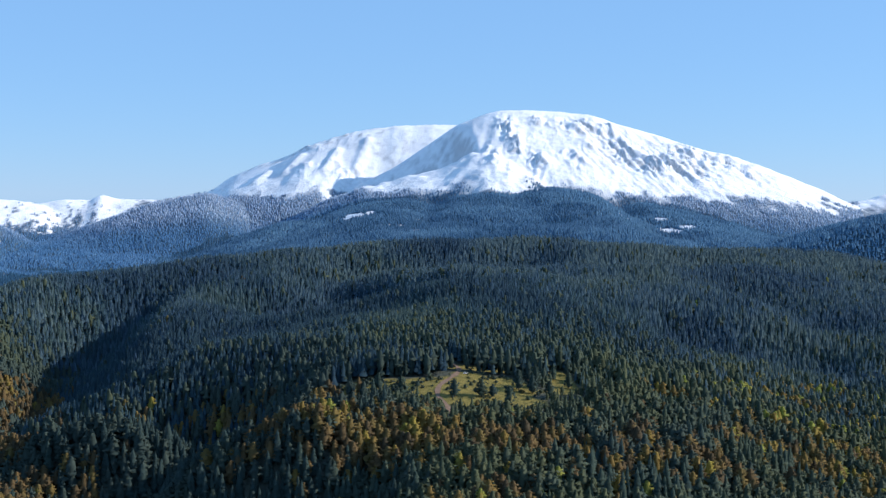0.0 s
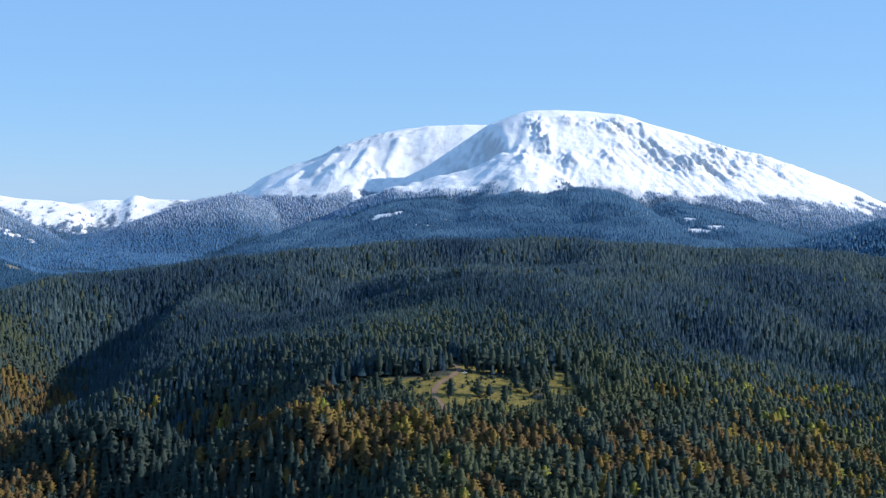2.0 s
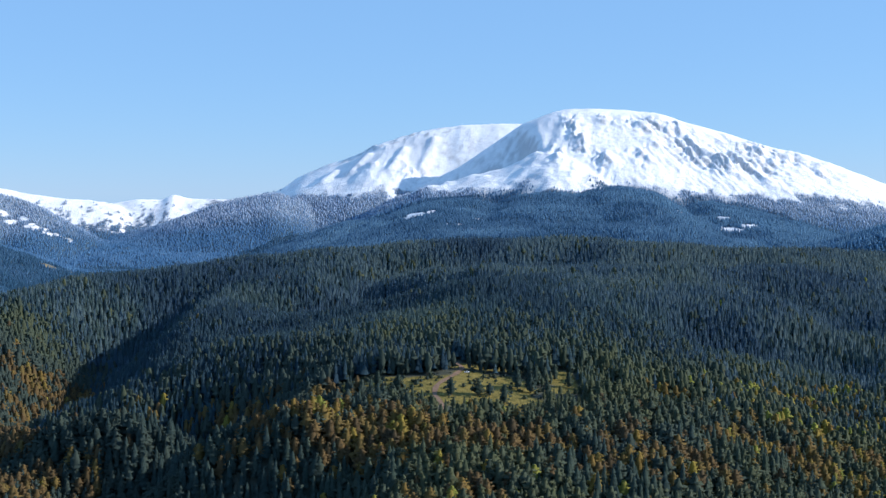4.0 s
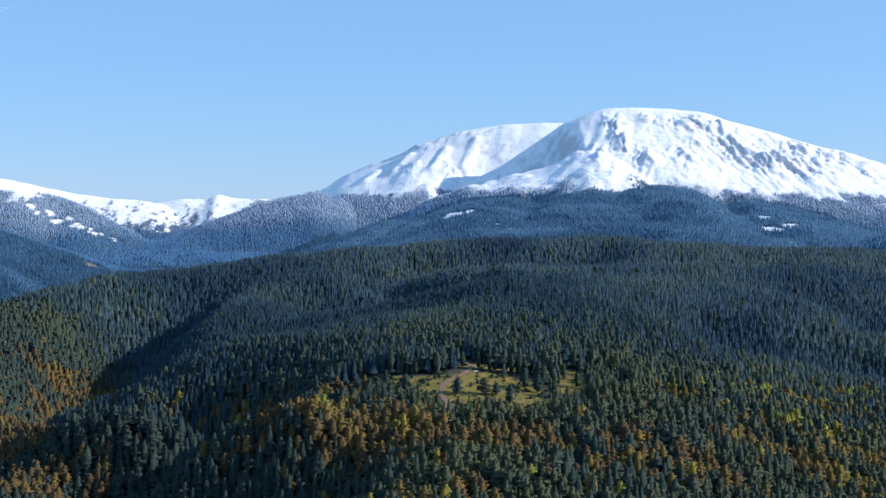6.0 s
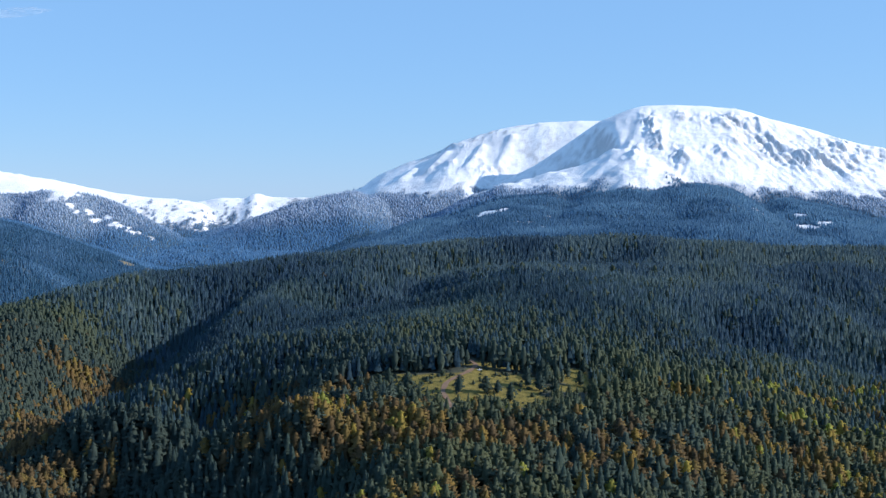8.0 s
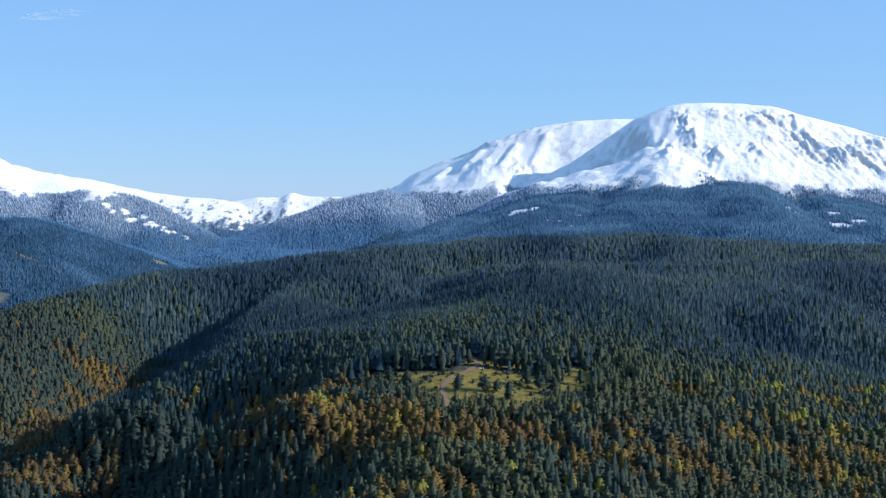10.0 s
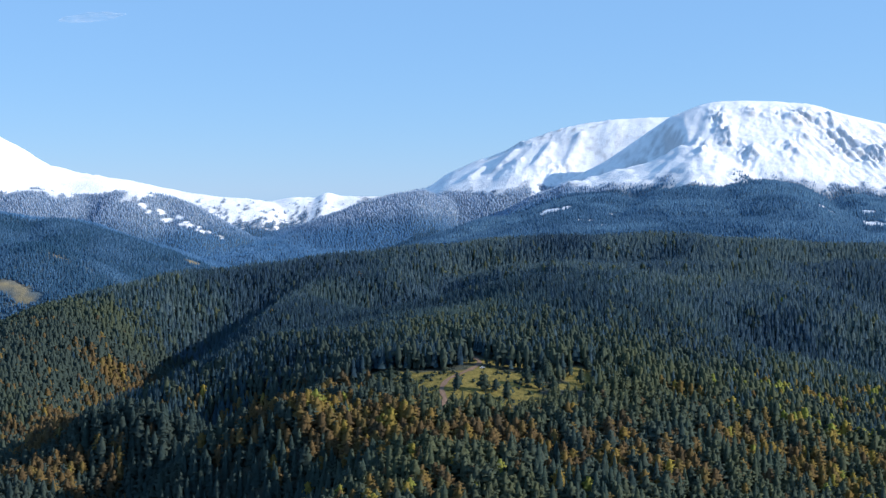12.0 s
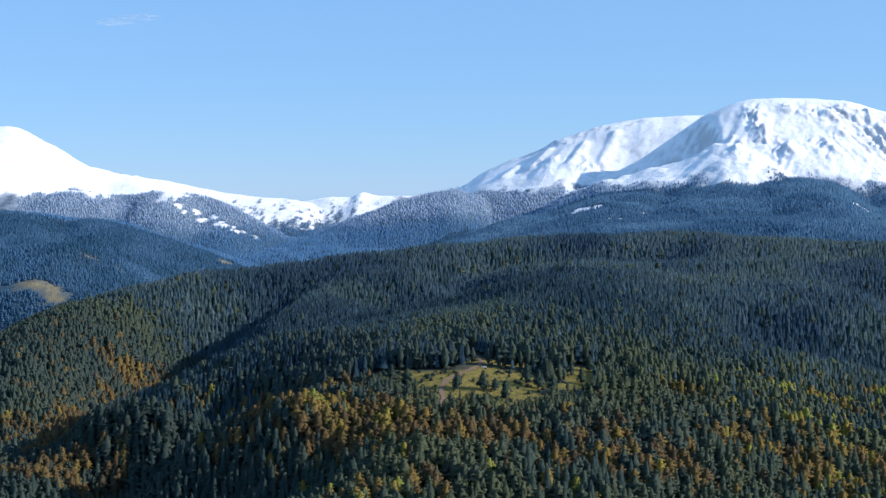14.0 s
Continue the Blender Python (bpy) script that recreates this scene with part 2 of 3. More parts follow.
def glade(x, y):
    m = np.zeros_like(x)
    for cx, cy, rx, ry in GLADES:
        m = np.maximum(m, 1.2 - ((x - cx) / rx) ** 2 - ((y - cy) / ry) ** 2)
    return m + 0.45 * fbm(x / 14, y / 14, 3, 71) - 0.3 - (m <= 0)


def pasture(x, y):
    """Open brown pasture on the low hills across the valley."""
    m = np.zeros_like(x)
    for cx, cy, rx, ry, k in ((-995, 2436, 55, 13, 1.0), (-938, 2422, 36, 17, 1.0), (-1050, 2428, 40, 11, 0.9), (-895, 2611, 45, 8, 0.85), (-945, 2620, 50, 5, 0.75), (-846, 3262, 26, 24, 1.0), (-800, 3290, 40, 10, 0.7)):
        m = np.maximum(m, k * np.exp(-((x - cx) / rx) ** 2 - ((y - cy) / ry) ** 2))
    return m + 0.6 * fbm(x / 34, y / 34, 4, 91) * (m > 0.02)


def snow_cover(x, y, z):
    yy = depth_in(x, y)
    n = fbm(x / 90, y / 90, 5, 81)
    n2 = fbm(x / 22, y / 40, 4, 85)
    n3 = fbm(x / 7, y / 15, 3, 89, 0.7)
    lower = 30 * step(1000, 1500, x) + (150 + 80 * n2) * np.exp(-((x + 900) / 260) ** 2) * step(4440, 4560, y) + 75 * step(4450, 4560, yy) * step(-650, -900, x) + 14 * np.exp(-((x + 330) / 150) ** 2) + 80 * np.exp(-((x - 555) / 140) ** 2) * step(3865, 3890, y) - 70 * np.exp(-((x + 440) / 170) ** 2) * step(4450, 4390, y)
    apron = np.exp(-((x - 545) / 120) ** 4) * step(3872, 3900, y + 20 * n)
    s = step(-14, 16, z + 50 * n + 26 * n2 + lower) * np.maximum(step(4120, 4230, yy + 50 * n), apron)
    s = s * (1 - step(-560, -660, x) * (1 - step(-0.3, 0.12, 1.25 * fbm(x / 13, y / 30, 4, 87, 0.7) + (z + 92) / 120)))
    for cx, cy, rx, ry in EAST_SPOTS + WEST_SPOTS:
        d = 1.2 - ((x - cx) / rx) ** 2 - ((y - cy) / ry) ** 2 + 1.4 * n2 + 0.6 * n + 1.8 * n3
        s = np.maximum(s, step(0, 0.5, d) * (np.hypot((x - cx) / rx, (y - cy) / ry) < 1.7))
    return s


def mesh_from(name, verts, faces, attributes=(), smooth=False, normals=None):
    """A mesh from arrays of places and of triangles or quads."""
    me = bpy.data.meshes.new(name)
    faces = np.asarray(faces, np.int32)
    k = faces.shape[1]
    me.vertices.add(len(verts))
    me.vertices.foreach_set("co", np.asarray(verts, np.float32).ravel())
    me.loops.add(faces.size)
    me.loops.foreach_set("vertex_index", faces.ravel())
    me.polygons.add(len(faces))
    me.polygons.foreach_set("loop_start", np.arange(0, faces.size, k, dtype=np.int32))
    me.polygons.foreach_set("use_smooth", np.full(len(faces), smooth))
    me.update(calc_edges=True)
    for label, values in attributes:
        a = me.attributes.new(label, "FLOAT", "POINT")
        a.data.foreach_set("value", np.asarray(values, np.float32))
    if normals is not None:
        me.normals_split_custom_set_from_vertices(np.asarray(normals, np.float32))
    return me


# ---- materials ----
def material(name, roughness=0.8, specular=0.2):
    m = bpy.data.materials.new(name)
    m.use_nodes = True
    p = m.node_tree.nodes["Principled BSDF"]
    p.inputs["Roughness"].default_value = roughness
    p.inputs["Specular IOR Level"].default_value = specular
    return m, m.node_tree.nodes, m.node_tree.links, p


def attribute(nodes, name):
    a = nodes.new("ShaderNodeAttribute")
    a.attribute_name = name
    return a.outputs["Fac"]


def ramp(nodes, links, fac, stops):
    r = nodes.new("ShaderNodeValToRGB")
    links.new(fac, r.inputs[0])
    el = r.color_ramp.elements
    while len(el) < len(stops):
        el.new(0.5)
    for q, (at, colour) in zip(el, stops):
        q.position, q.color = at, (*colour, 1)
    return r.outputs[0]


def mix(nodes, links, fac, one, two):
    m = nodes.new("ShaderNodeMix")
    m.data_type = "RGBA"
    for socket, v in ((m.inputs[0], fac), (m.inputs[6], one), (m.inputs[7], two)):
        if isinstance(v, bpy.types.NodeSocket):
            links.new(v, socket)
        else:
            socket.default_value = v if isinstance(v, float) else (*v, 1)
    return m.outputs[2]


def noise_of(nodes, links, scale, detail=5, rough=0.6):
    tc = nodes.new("ShaderNodeTexCoord")
    n = nodes.new("ShaderNodeTexNoise")
    n.inputs["Scale"].default_value, n.inputs["Detail"].default_value, n.inputs["Roughness"].default_value = scale, detail, rough
    links.new(tc.outputs["Object"], n.inputs["Vector"])
    return n.outputs["Fac"]


def bumped(nodes, links, p, fac, strength, distance):
    bp = nodes.new("ShaderNodeBump")
    bp.inputs["Strength"].default_value, bp.inputs["Distance"].default_value = strength, distance
    links.new(fac, bp.inputs["Height"])
    links.new(bp.outputs[0], p.inputs["Normal"])


def foliage(name, stops, frosted=False):
    m, nodes, links, p = material(name, 0.8, 0.07)
    info = nodes.new("ShaderNodeObjectInfo")
    own = attribute(nodes, "tone")                # single trees have no tone of their own and draw one each
    lone = nodes.new("ShaderNodeMath")
    lone.operation, lone.inputs[1].default_value = "LESS_THAN", 0.005
    links.new(own, lone.inputs[0])
    drawn = nodes.new("ShaderNodeMath")
    drawn.operation = "MULTIPLY_ADD"
    links.new(lone.outputs[0], drawn.inputs[0])
    links.new(info.outputs["Random"], drawn.inputs[1])
    links.new(own, drawn.inputs[2])
    c = ramp(nodes, links, drawn.outputs[0], stops)
    geo = nodes.new("ShaderNodeNewGeometry")
    c = mix(nodes, links, ramp(nodes, links, geo.outputs["Random Per Island"], [(0.0, (0, 0, 0)), (1.0, (0.22, 0.22, 0.22))]), c, [0.6 * v for v in stops[0][1]])
    grain = nodes.new("ShaderNodeTexNoise")
    grain.inputs["Scale"].default_value, grain.inputs["Detail"].default_value, grain.inputs["Roughness"].default_value = 0.75, 3, 0.7
    links.new(geo.outputs["Position"], grain.inputs["Vector"])
    c = mix(nodes, links, ramp(nodes, links, grain.outputs["Fac"], [(0.4, (0, 0, 0)), (0.72, (0.45, 0.45, 0.45))]), c, [0.5 * v for v in stops[0][1]])
    if frosted:
        # the frost colour leans to blue for haze
        c = mix(nodes, links, attribute(nodes, "frost"), c, (0.76, 0.82, 0.92))
    links.new(c, p.inputs["Base Color"])
    thin = nodes.new("ShaderNodeBsdfTranslucent")
    links.new(c, thin.inputs["Color"])
    both = nodes.new("ShaderNodeMixShader")
    both.inputs[0].default_value = 0.42
    links.new(p.outputs[0], both.inputs[1])
    links.new(thin.outputs[0], both.inputs[2])
    links.new(both.outputs[0], nodes["Material Output"].inputs["Surface"])
    return m


def ground_material():
    m, nodes, links, p = material("land", 0.9, 0.15)
    floor = ramp(nodes, links, noise_of(nodes, links, 0.08), [(0.3, (0.045, 0.056, 0.050)), (0.7, (0.085, 0.092, 0.070))])
    turf = ramp(nodes, links, noise_of(nodes, links, 0.22, 8, 0.7), [(0.3, (0.075, 0.072, 0.022)), (0.5, (0.185, 0.150, 0.038)), (0.75, (0.285, 0.215, 0.065))])
    rock = ramp(nodes, links, noise_of(nodes, links, 0.05, 8, 0.7), [(0.3, (0.10, 0.10, 0.11)), (0.7, (0.30, 0.29, 0.29))])
    snow = ramp(nodes, links, noise_of(nodes, links, 0.012, 8, 0.65), [(0.28, (0.70, 0.71, 0.74)), (0.62, (0.91, 0.91, 0.92))])
    snow = mix(nodes, links, attribute(nodes, "rock"), snow, rock)
    # far ground tinted blue with painted haze, also in its dusting of snow
    hazed_dusting = ramp(nodes, links, noise_of(nodes, links, 0.03, 7, 0.7), [(0.35, (0.07, 0.10, 0.14)), (0.7, (0.36, 0.42, 0.51))])
    hazed_floor = ramp(nodes, links, noise_of(nodes, links, 0.02, 7, 0.7), [(0.35, (0.042, 0.076, 0.110)), (0.7, (0.075, 0.120, 0.160))])
    floor = mix(nodes, links, attribute(nodes, "far_haze"), floor, hazed_floor)
    floor = mix(nodes, links, attribute(nodes, "dusting"), floor, hazed_dusting)
    hay = ramp(nodes, links, noise_of(nodes, links, 0.05, 7, 0.7), [(0.3, (0.11, 0.105, 0.07)), (0.7, (0.35, 0.27, 0.13))])
    floor = mix(nodes, links, attribute(nodes, "meadow"), floor, hay)
    c = mix(nodes, links, attribute(nodes, "grass"), floor, turf)
    c = mix(nodes, links, attribute(nodes, "snow"), c, snow)
    links.new(c, p.inputs["Base Color"])
    bumped(nodes, links, p, noise_of(nodes, links, 0.06, 11, 0.75), 0.55, 5.0)
    return m


LAND = ground_material()
# hillside spruce, bluer and paler uphill: haze painted into the needle colours
MID_HAZE_SPRUCE = foliage("mid_haze_spruce_needles", [(0.0, (0.044, 0.082, 0.114)), (0.5, (0.066, 0.117, 0.138)), (1.0, (0.104, 0.154, 0.138))])
FAR_HAZE_SPRUCE = foliage("far_haze_spruce_needles", [(0.0, (0.062, 0.110, 0.164)), (0.5, (0.098, 0.160, 0.206)), (1.0, (0.150, 0.212, 0.210))])
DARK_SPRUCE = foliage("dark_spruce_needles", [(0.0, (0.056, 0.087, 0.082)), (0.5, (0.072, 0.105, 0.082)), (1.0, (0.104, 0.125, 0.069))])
PINE = foliage("pine_needles", [(0.0, (0.069, 0.097, 0.085)), (0.5, (0.087, 0.116, 0.086)), (1.0, (0.118, 0.137, 0.073))])
AUTUMN = foliage("autumn_leaves", [(0.0, (0.100, 0.082, 0.050)), (0.2, (0.168, 0.119, 0.058)), (0.38, (0.210, 0.145, 0.060)), (0.52, (0.220, 0.170, 0.060)), (0.68, (0.275, 0.190, 0.055)), (0.85, (0.363, 0.300, 0.060)), (1.0, (0.290, 0.325, 0.068))])
# far needles carry the haze of the air as blue in their base colour
FROSTED_HAZE = foliage("frosted_haze_needles", [(0.0, (0.124, 0.270, 0.474)), (0.5, (0.161, 0.320, 0.540)), (1.0, (0.203, 0.365, 0.569))], True)
LOW_HAZE_SPRUCE = foliage("low_hill_haze_needles", [(0.0, (0.052, 0.130, 0.223)), (0.5, (0.105, 0.215, 0.363)), (1.0, (0.188, 0.351, 0.524))])
BARK, n_, l_, p_ = material("bark", 0.9)
l_.new(ramp(n_, l_, noise_of(n_, l_, 3.0), [(0.3, (0.06, 0.042, 0.03)), (0.7, (0.16, 0.11, 0.075))]), p_.inputs["Base Color"])

# ---- ground ----
def grid_lines(spans):
    out = []
    for a, bb, s in spans:
        out.append(np.arange(a, bb, s))
    return np.concatenate(out + [[spans[-1][1]]])


gx = grid_lines([(-3200, -2120, 80), (-2120, -704, 10), (-704, -80, 11), (-80, 140, 4), (140, 500, 8), (500, 1340, 4.5), (1340, 2060, 9), (2060, 3200, 80)])
gy = grid_lines([(-400, 600, 50), (600, 960, 15), (960, 1150, 4), (1150, 2100, 18), (2100, 3000, 26), (3000, 3840, 15), (3840, 4804, 6.5), (4804, 5000, 20)])
GX, GY = np.meshgrid(gx, gy)
vx, vy = GX.ravel(), GY.ravel()
vz = height(vx, vy)
nx, ny = len(gx), len(gy)
i0 = (np.arange(ny - 1)[:, None] * nx + np.arange(nx - 1)[None, :]).ravel()
quads = np.stack([i0, i0 + 1, i0 + 1 + nx, i0 + nx], 1)
Z2 = vz.reshape(ny, nx)
slope = np.hypot(np.gradient(Z2, gx, axis=1), np.gradient(Z2, gy, axis=0)).ravel()
cover = snow_cover(vx, vy, vz)
bare = step(0.9, 1.7, slope + 0.8 * fbm(vx / 14, vy / 14, 3, 95)) * 0.4
rim = np.exp(-((vy - 4688) / 26) ** 2) * step(-330, -250, vx) * step(330, 200, vx)
bare = np.maximum(bare, 0.55 * rim * step(0.12, 0.35, fbm(vx / 16, vy / 12, 3, 97)))
# beyond the brow the woodland floor turns to the painted haze colour
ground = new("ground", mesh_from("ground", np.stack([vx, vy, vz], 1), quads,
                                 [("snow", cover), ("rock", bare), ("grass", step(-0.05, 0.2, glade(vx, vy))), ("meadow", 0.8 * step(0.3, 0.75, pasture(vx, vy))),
                                  ("far_haze", step(2150, 2400, vy)), ("dusting", step(-170, 0, vz + 30 * fbm(vx / 200, vy / 200, 3, 161)) * step(3980, 4200, depth_in(vx, vy)))], True))
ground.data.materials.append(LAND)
tagged(ground, "wooded hills and valley rising to a snow-covered mountain massif", "ground", kind="structure")


# ---- trees ----
def conifer(rng, skirts, sides, low=0.04, width=0.17, taper=0.9, side=0.8, rough=0.3):
    """A spruce of unit height: skirts of drooping boughs, one over the other, that narrow to the tip. Gives places, triangles and soft normals."""
    v, f, nn = [], [], []
    for i in range(skirts):
        z = low + (0.93 - low) * (i / skirts) ** 0.92 + rng.uniform(-0.012, 0.012)
        top = min(z + 1.7 * (1 - low) / skirts, 1.0) if i < skirts - 1 else 1.0
        r = width * (1.02 - z) ** taper
        n, off = len(v), rng.uniform(0, 1)
        for k in range(sides):
            a = 6.283 * (k + off + rng.uniform(-0.3, 0.3)) / sides
            rr = r * rng.uniform(0.6, 1.3)
            d = np.array([math.cos(a), math.sin(a), 0])
            am = 6.283 * (k + 0.5 + off) / sides
            dm = np.array([math.cos(am), math.sin(am), 0])
            v += [d * rr + [0, 0, z - 0.22 * rr], dm * 0.12 * r + [0, 0, top]]
            nn += [side * d + [0, 0, 0.9], side * dm + [0, 0, 1.1]]
        for k in range(sides):
            f.append((n + 2 * k, n + 2 * ((k + 1) % sides), n + 2 * k + 1))
    nn = np.array(nn) + rng.uniform(-rough, rough, (len(nn), 3))
    return np.array(v), np.array(f), nn / np.linalg.norm(nn, axis=1)[:, None]


OCTA = np.array([(1, 0, 0), (0, 1, 0), (-1, 0, 0), (0, -1, 0), (0, 0, 1), (0, 0, -1)], float)
OCTA_FACES = [(0, 1, 4), (1, 2, 4), (2, 3, 4), (3, 0, 4), (1, 0, 5), (2, 1, 5), (3, 2, 5), (0, 3, 5)]


def crown_shape(rng, profile, clumps, sprays, spray, rough=0.3, spread=0.42, sides=5, rings=4):
    """A crown of unit height: a body and, all round it, lumpy clumps with loose leaf sprays, after a profile of heights and radii.
    Gives places, triangles and soft normals."""
    zs, rs = zip(*profile)
    v, f, nn = [], [], []
    for i in range(rings):
        z = zs[0] + (0.92 - zs[0]) * i / (rings - 1)
        for k in range(sides):
            a = 6.283 * (k + 0.5 * (i % 2) + rng.uniform(-0.25, 0.25)) / sides
            r = np.interp(z, zs, rs) * rng.uniform(1 - rough, 1) * 0.68
            v.append(np.array([r * math.cos(a), r * math.sin(a), z + rng.uniform(-0.03, 0.03)]))
            nn.append(np.array([math.cos(a), math.sin(a), 0.3]))
    for i in range(rings - 1):
        for k in range(sides):
            p, q = i * sides + k, i * sides + (k + 1) % sides
            f += [(p, q, q + sides), (p, q + sides, p + sides)]
    n = len(v)
    v.append(np.array([rng.uniform(-0.02, 0.02), rng.uniform(-0.02, 0.02), 0.97]))
    nn.append(np.array([0, 0, 1.0]))
    f += [(n - sides + k, n - sides + (k + 1) % sides, n) for k in range(sides)]
    for c in range(clumps):
        z = zs[0] + (0.94 - zs[0]) * ((c + rng.uniform(0, 1)) / clumps) ** 0.9
        a = 2.4 * c + rng.uniform(-0.7, 0.7)
        wide = np.interp(z, zs, rs)
        size = max(wide * spread * rng.uniform(0.75, 1.3), 0.03)
        r = max(wide * rng.uniform(1 - rough, 1 + 0.4 * rough) - 0.6 * size, 0)
        heart = np.array([r * math.cos(a), r * math.sin(a), z])
        out = np.array([math.cos(a), math.sin(a), 0.25])
        turn = np.array(Euler(rng.uniform(0, 6.28, 3)).to_matrix())
        n = len(v)
        for o in OCTA @ turn.T:
            v.append(heart + o * size * rng.uniform(0.75, 1.2) * [1, 1, 0.85])
            nn.append(0.28 * o + 0.85 * out + [0, 0, 0.5])
        f += [tuple(n + i for i in t) for t in OCTA_FACES]
        for k in range(sprays):
            d = rng.normal(0, 1, 3) + 0.9 * out + [0, 0, 0.3]
            d /= np.linalg.norm(d)
            t = np.cross(d, rng.normal(0, 1, 3))
            t /= np.linalg.norm(t)
            o = heart + d * size * rng.uniform(0.8, 1.25) * [1, 1, 0.85]
            q = spray * rng.uniform(0.6, 1.4)
            u = 0.6 * np.cross(d, t) + 0.8 * d * rng.uniform(-0.2, 1)
            n = len(v)
            v += [o - t * q * 0.6 - u * q * 0.5, o + t * q * 0.6 - u * q * 0.5, o + u * q * 0.8]
            nn += [0.35 * d + 0.85 * out + [0, 0, 0.5]] * 3
            f.append((n, n + 1, n + 2))
    nn = np.array(nn)
    return np.array(v), np.array(f), nn / np.linalg.norm(nn, axis=1)[:, None]


def outward(pv, lift=0.55):
    """Soft normals for a small far crown: out from its stem and up."""
    n = np.column_stack([pv[:, 0], pv[:, 1], np.zeros(len(pv))])
    n /= np.maximum(np.hypot(n[:, 0], n[:, 1]), 0.02)[:, None]
    n[:, 2] += lift + 1.2 * np.clip(pv[:, 2] - 0.9, 0, 1)
    return n / np.linalg.norm(n, axis=1)[:, None]


PINE_FORM = [(0.10, 0.12), (0.22, 0.20), (0.48, 0.205), (0.70, 0.16), (0.88, 0.09), (1.0, 0.02)]
LEAFY_FORM = [(0.06, 0.09), (0.2, 0.17), (0.45, 0.215), (0.7, 0.175), (0.88, 0.105), (1.0, 0.015)]


def small_cone(rng, sides=4):
    v, f = [np.array([0, 0, 1.0])], []
    for z, r in ((0.52, 0.12), (0.06, 0.21)):
        n = len(v)
        for k in range(sides):
            a = 6.283 * (k + rng.uniform(-0.3, 0.3)) / sides
            v.append(np.array([r * math.cos(a) * rng.uniform(0.8, 1.2), r * math.sin(a) * rng.uniform(0.8, 1.2), z]))
    f = [(0, 1 + k, 1 + (k + 1) % sides) for k in range(sides)]
    v.append(np.array([0, 0, 0.72]))
    n = len(v) - 1
    f += [(n, 1 + sides + k, 1 + sides + (k + 1) % sides) for k in range(sides)]
    return np.array(v), np.array(f), outward(np.array(v))


def spike(rng, sides=4):
    v = [np.array([0, 0, 1.0])]
    for k in range(sides):
        a = 6.283 * (k + rng.uniform(-0.3, 0.3)) / sides
        v.append(np.array([0.2 * math.cos(a) * rng.uniform(0.8, 1.2), 0.2 * math.sin(a) * rng.uniform(0.8, 1.2), 0.03]))
    return np.array(v), np.array([(0, 1 + k, 1 + (k + 1) % sides) for k in range(sides)]), outward(np.array(v))


def plant(name, protos, pick, x, y, tall, girth, tone, mat, label, category, frost=None, sink=0.3):
    """One mesh of many trees: a shape of protos for each place, turned and sized."""
    z = height(x, y) - sink
    turn = np.random.default_rng(7).uniform(0, 6.283, len(x))
    vs, fs, ts, qs, ns, base = [], [], [], [], [], 0
    for k, (pv, pf, o) in enumerate(protos):
        w = np.where(pick == k)[0]
        if not len(w):
            continue
        c, s = np.cos(turn[w])[:, None], np.sin(turn[w])[:, None]
        g, h = (tall[w] * girth[w])[:, None], tall[w][:, None]
        px = x[w][:, None] + g * (c * pv[:, 0] - s * pv[:, 1])
        py = y[w][:, None] + g * (s * pv[:, 0] + c * pv[:, 1])
        pz = z[w][:, None] + h * pv[:, 2]
        vs.append(np.stack([px, py, pz], -1).reshape(-1, 3))
        fs.append((pf[None] + (base + np.arange(len(w)) * len(pv))[:, None, None]).reshape(-1, 3))
        ts.append(np.repeat(tone[w], len(pv)))
        ns.append(np.stack([c * o[:, 0] - s * o[:, 1], s * o[:, 0] + c * o[:, 1], np.broadcast_to(o[:, 2], px.shape)], -1).reshape(-1, 3))
        if frost is not None:
            qs.append((frost[w][:, None] * np.clip(0.25 + 0.9 * pv[:, 2], 0, 1)[None, :]).ravel())
        base += len(w) * len(pv)
    attrs = [("tone", np.concatenate(ts))] + ([("frost", np.concatenate(qs))] if frost is not None else [])
    ob = new(name, mesh_from(name, np.concatenate(vs), np.concatenate(fs), attrs, True, np.concatenate(ns)))
    ob.data.materials.append(mat)
    return tagged(ob, label, category, kind="stuff")


def scatter(rng, x0, x1, y0, y1, s):
    xs, ys = np.meshgrid(np.arange(x0, x1, s), np.arange(y0, y1, s))
    xs, ys = xs.ravel(), ys.ravel()
    return xs + rng.uniform(-0.5, 0.5, len(xs)) * s, ys + rng.uniform(-0.5, 0.5, len(ys)) * s


# stands of broadleaved trees in autumn colours: centre, half width, half depth, share of the trees
STANDS = [(-105, 965, 75, 34, 0.9), (-55, 925, 60, 36, 0.8), (5, 915, 60, 30, 0.8), (55, 905, 52, 30, 0.75), (120, 920, 40, 26, 0.5), (165, 885, 48, 26, 0.85), (115, 860, 50, 20, 0.4), (-90, 900, 26, 16, 0.6),
          (-15, 812, 80, 24, 0.4), (-112, 812, 40, 20, 0.5), (-80, 1025, 24, 20, 0.6), (-125, 1080, 34, 24, 0.35), (-170, 1105, 45, 24, 0.7), (237, 975, 40, 26, 0.55), (291, 941, 32, 22, 0.6), (337, 1004, 34, 24, 0.6)]
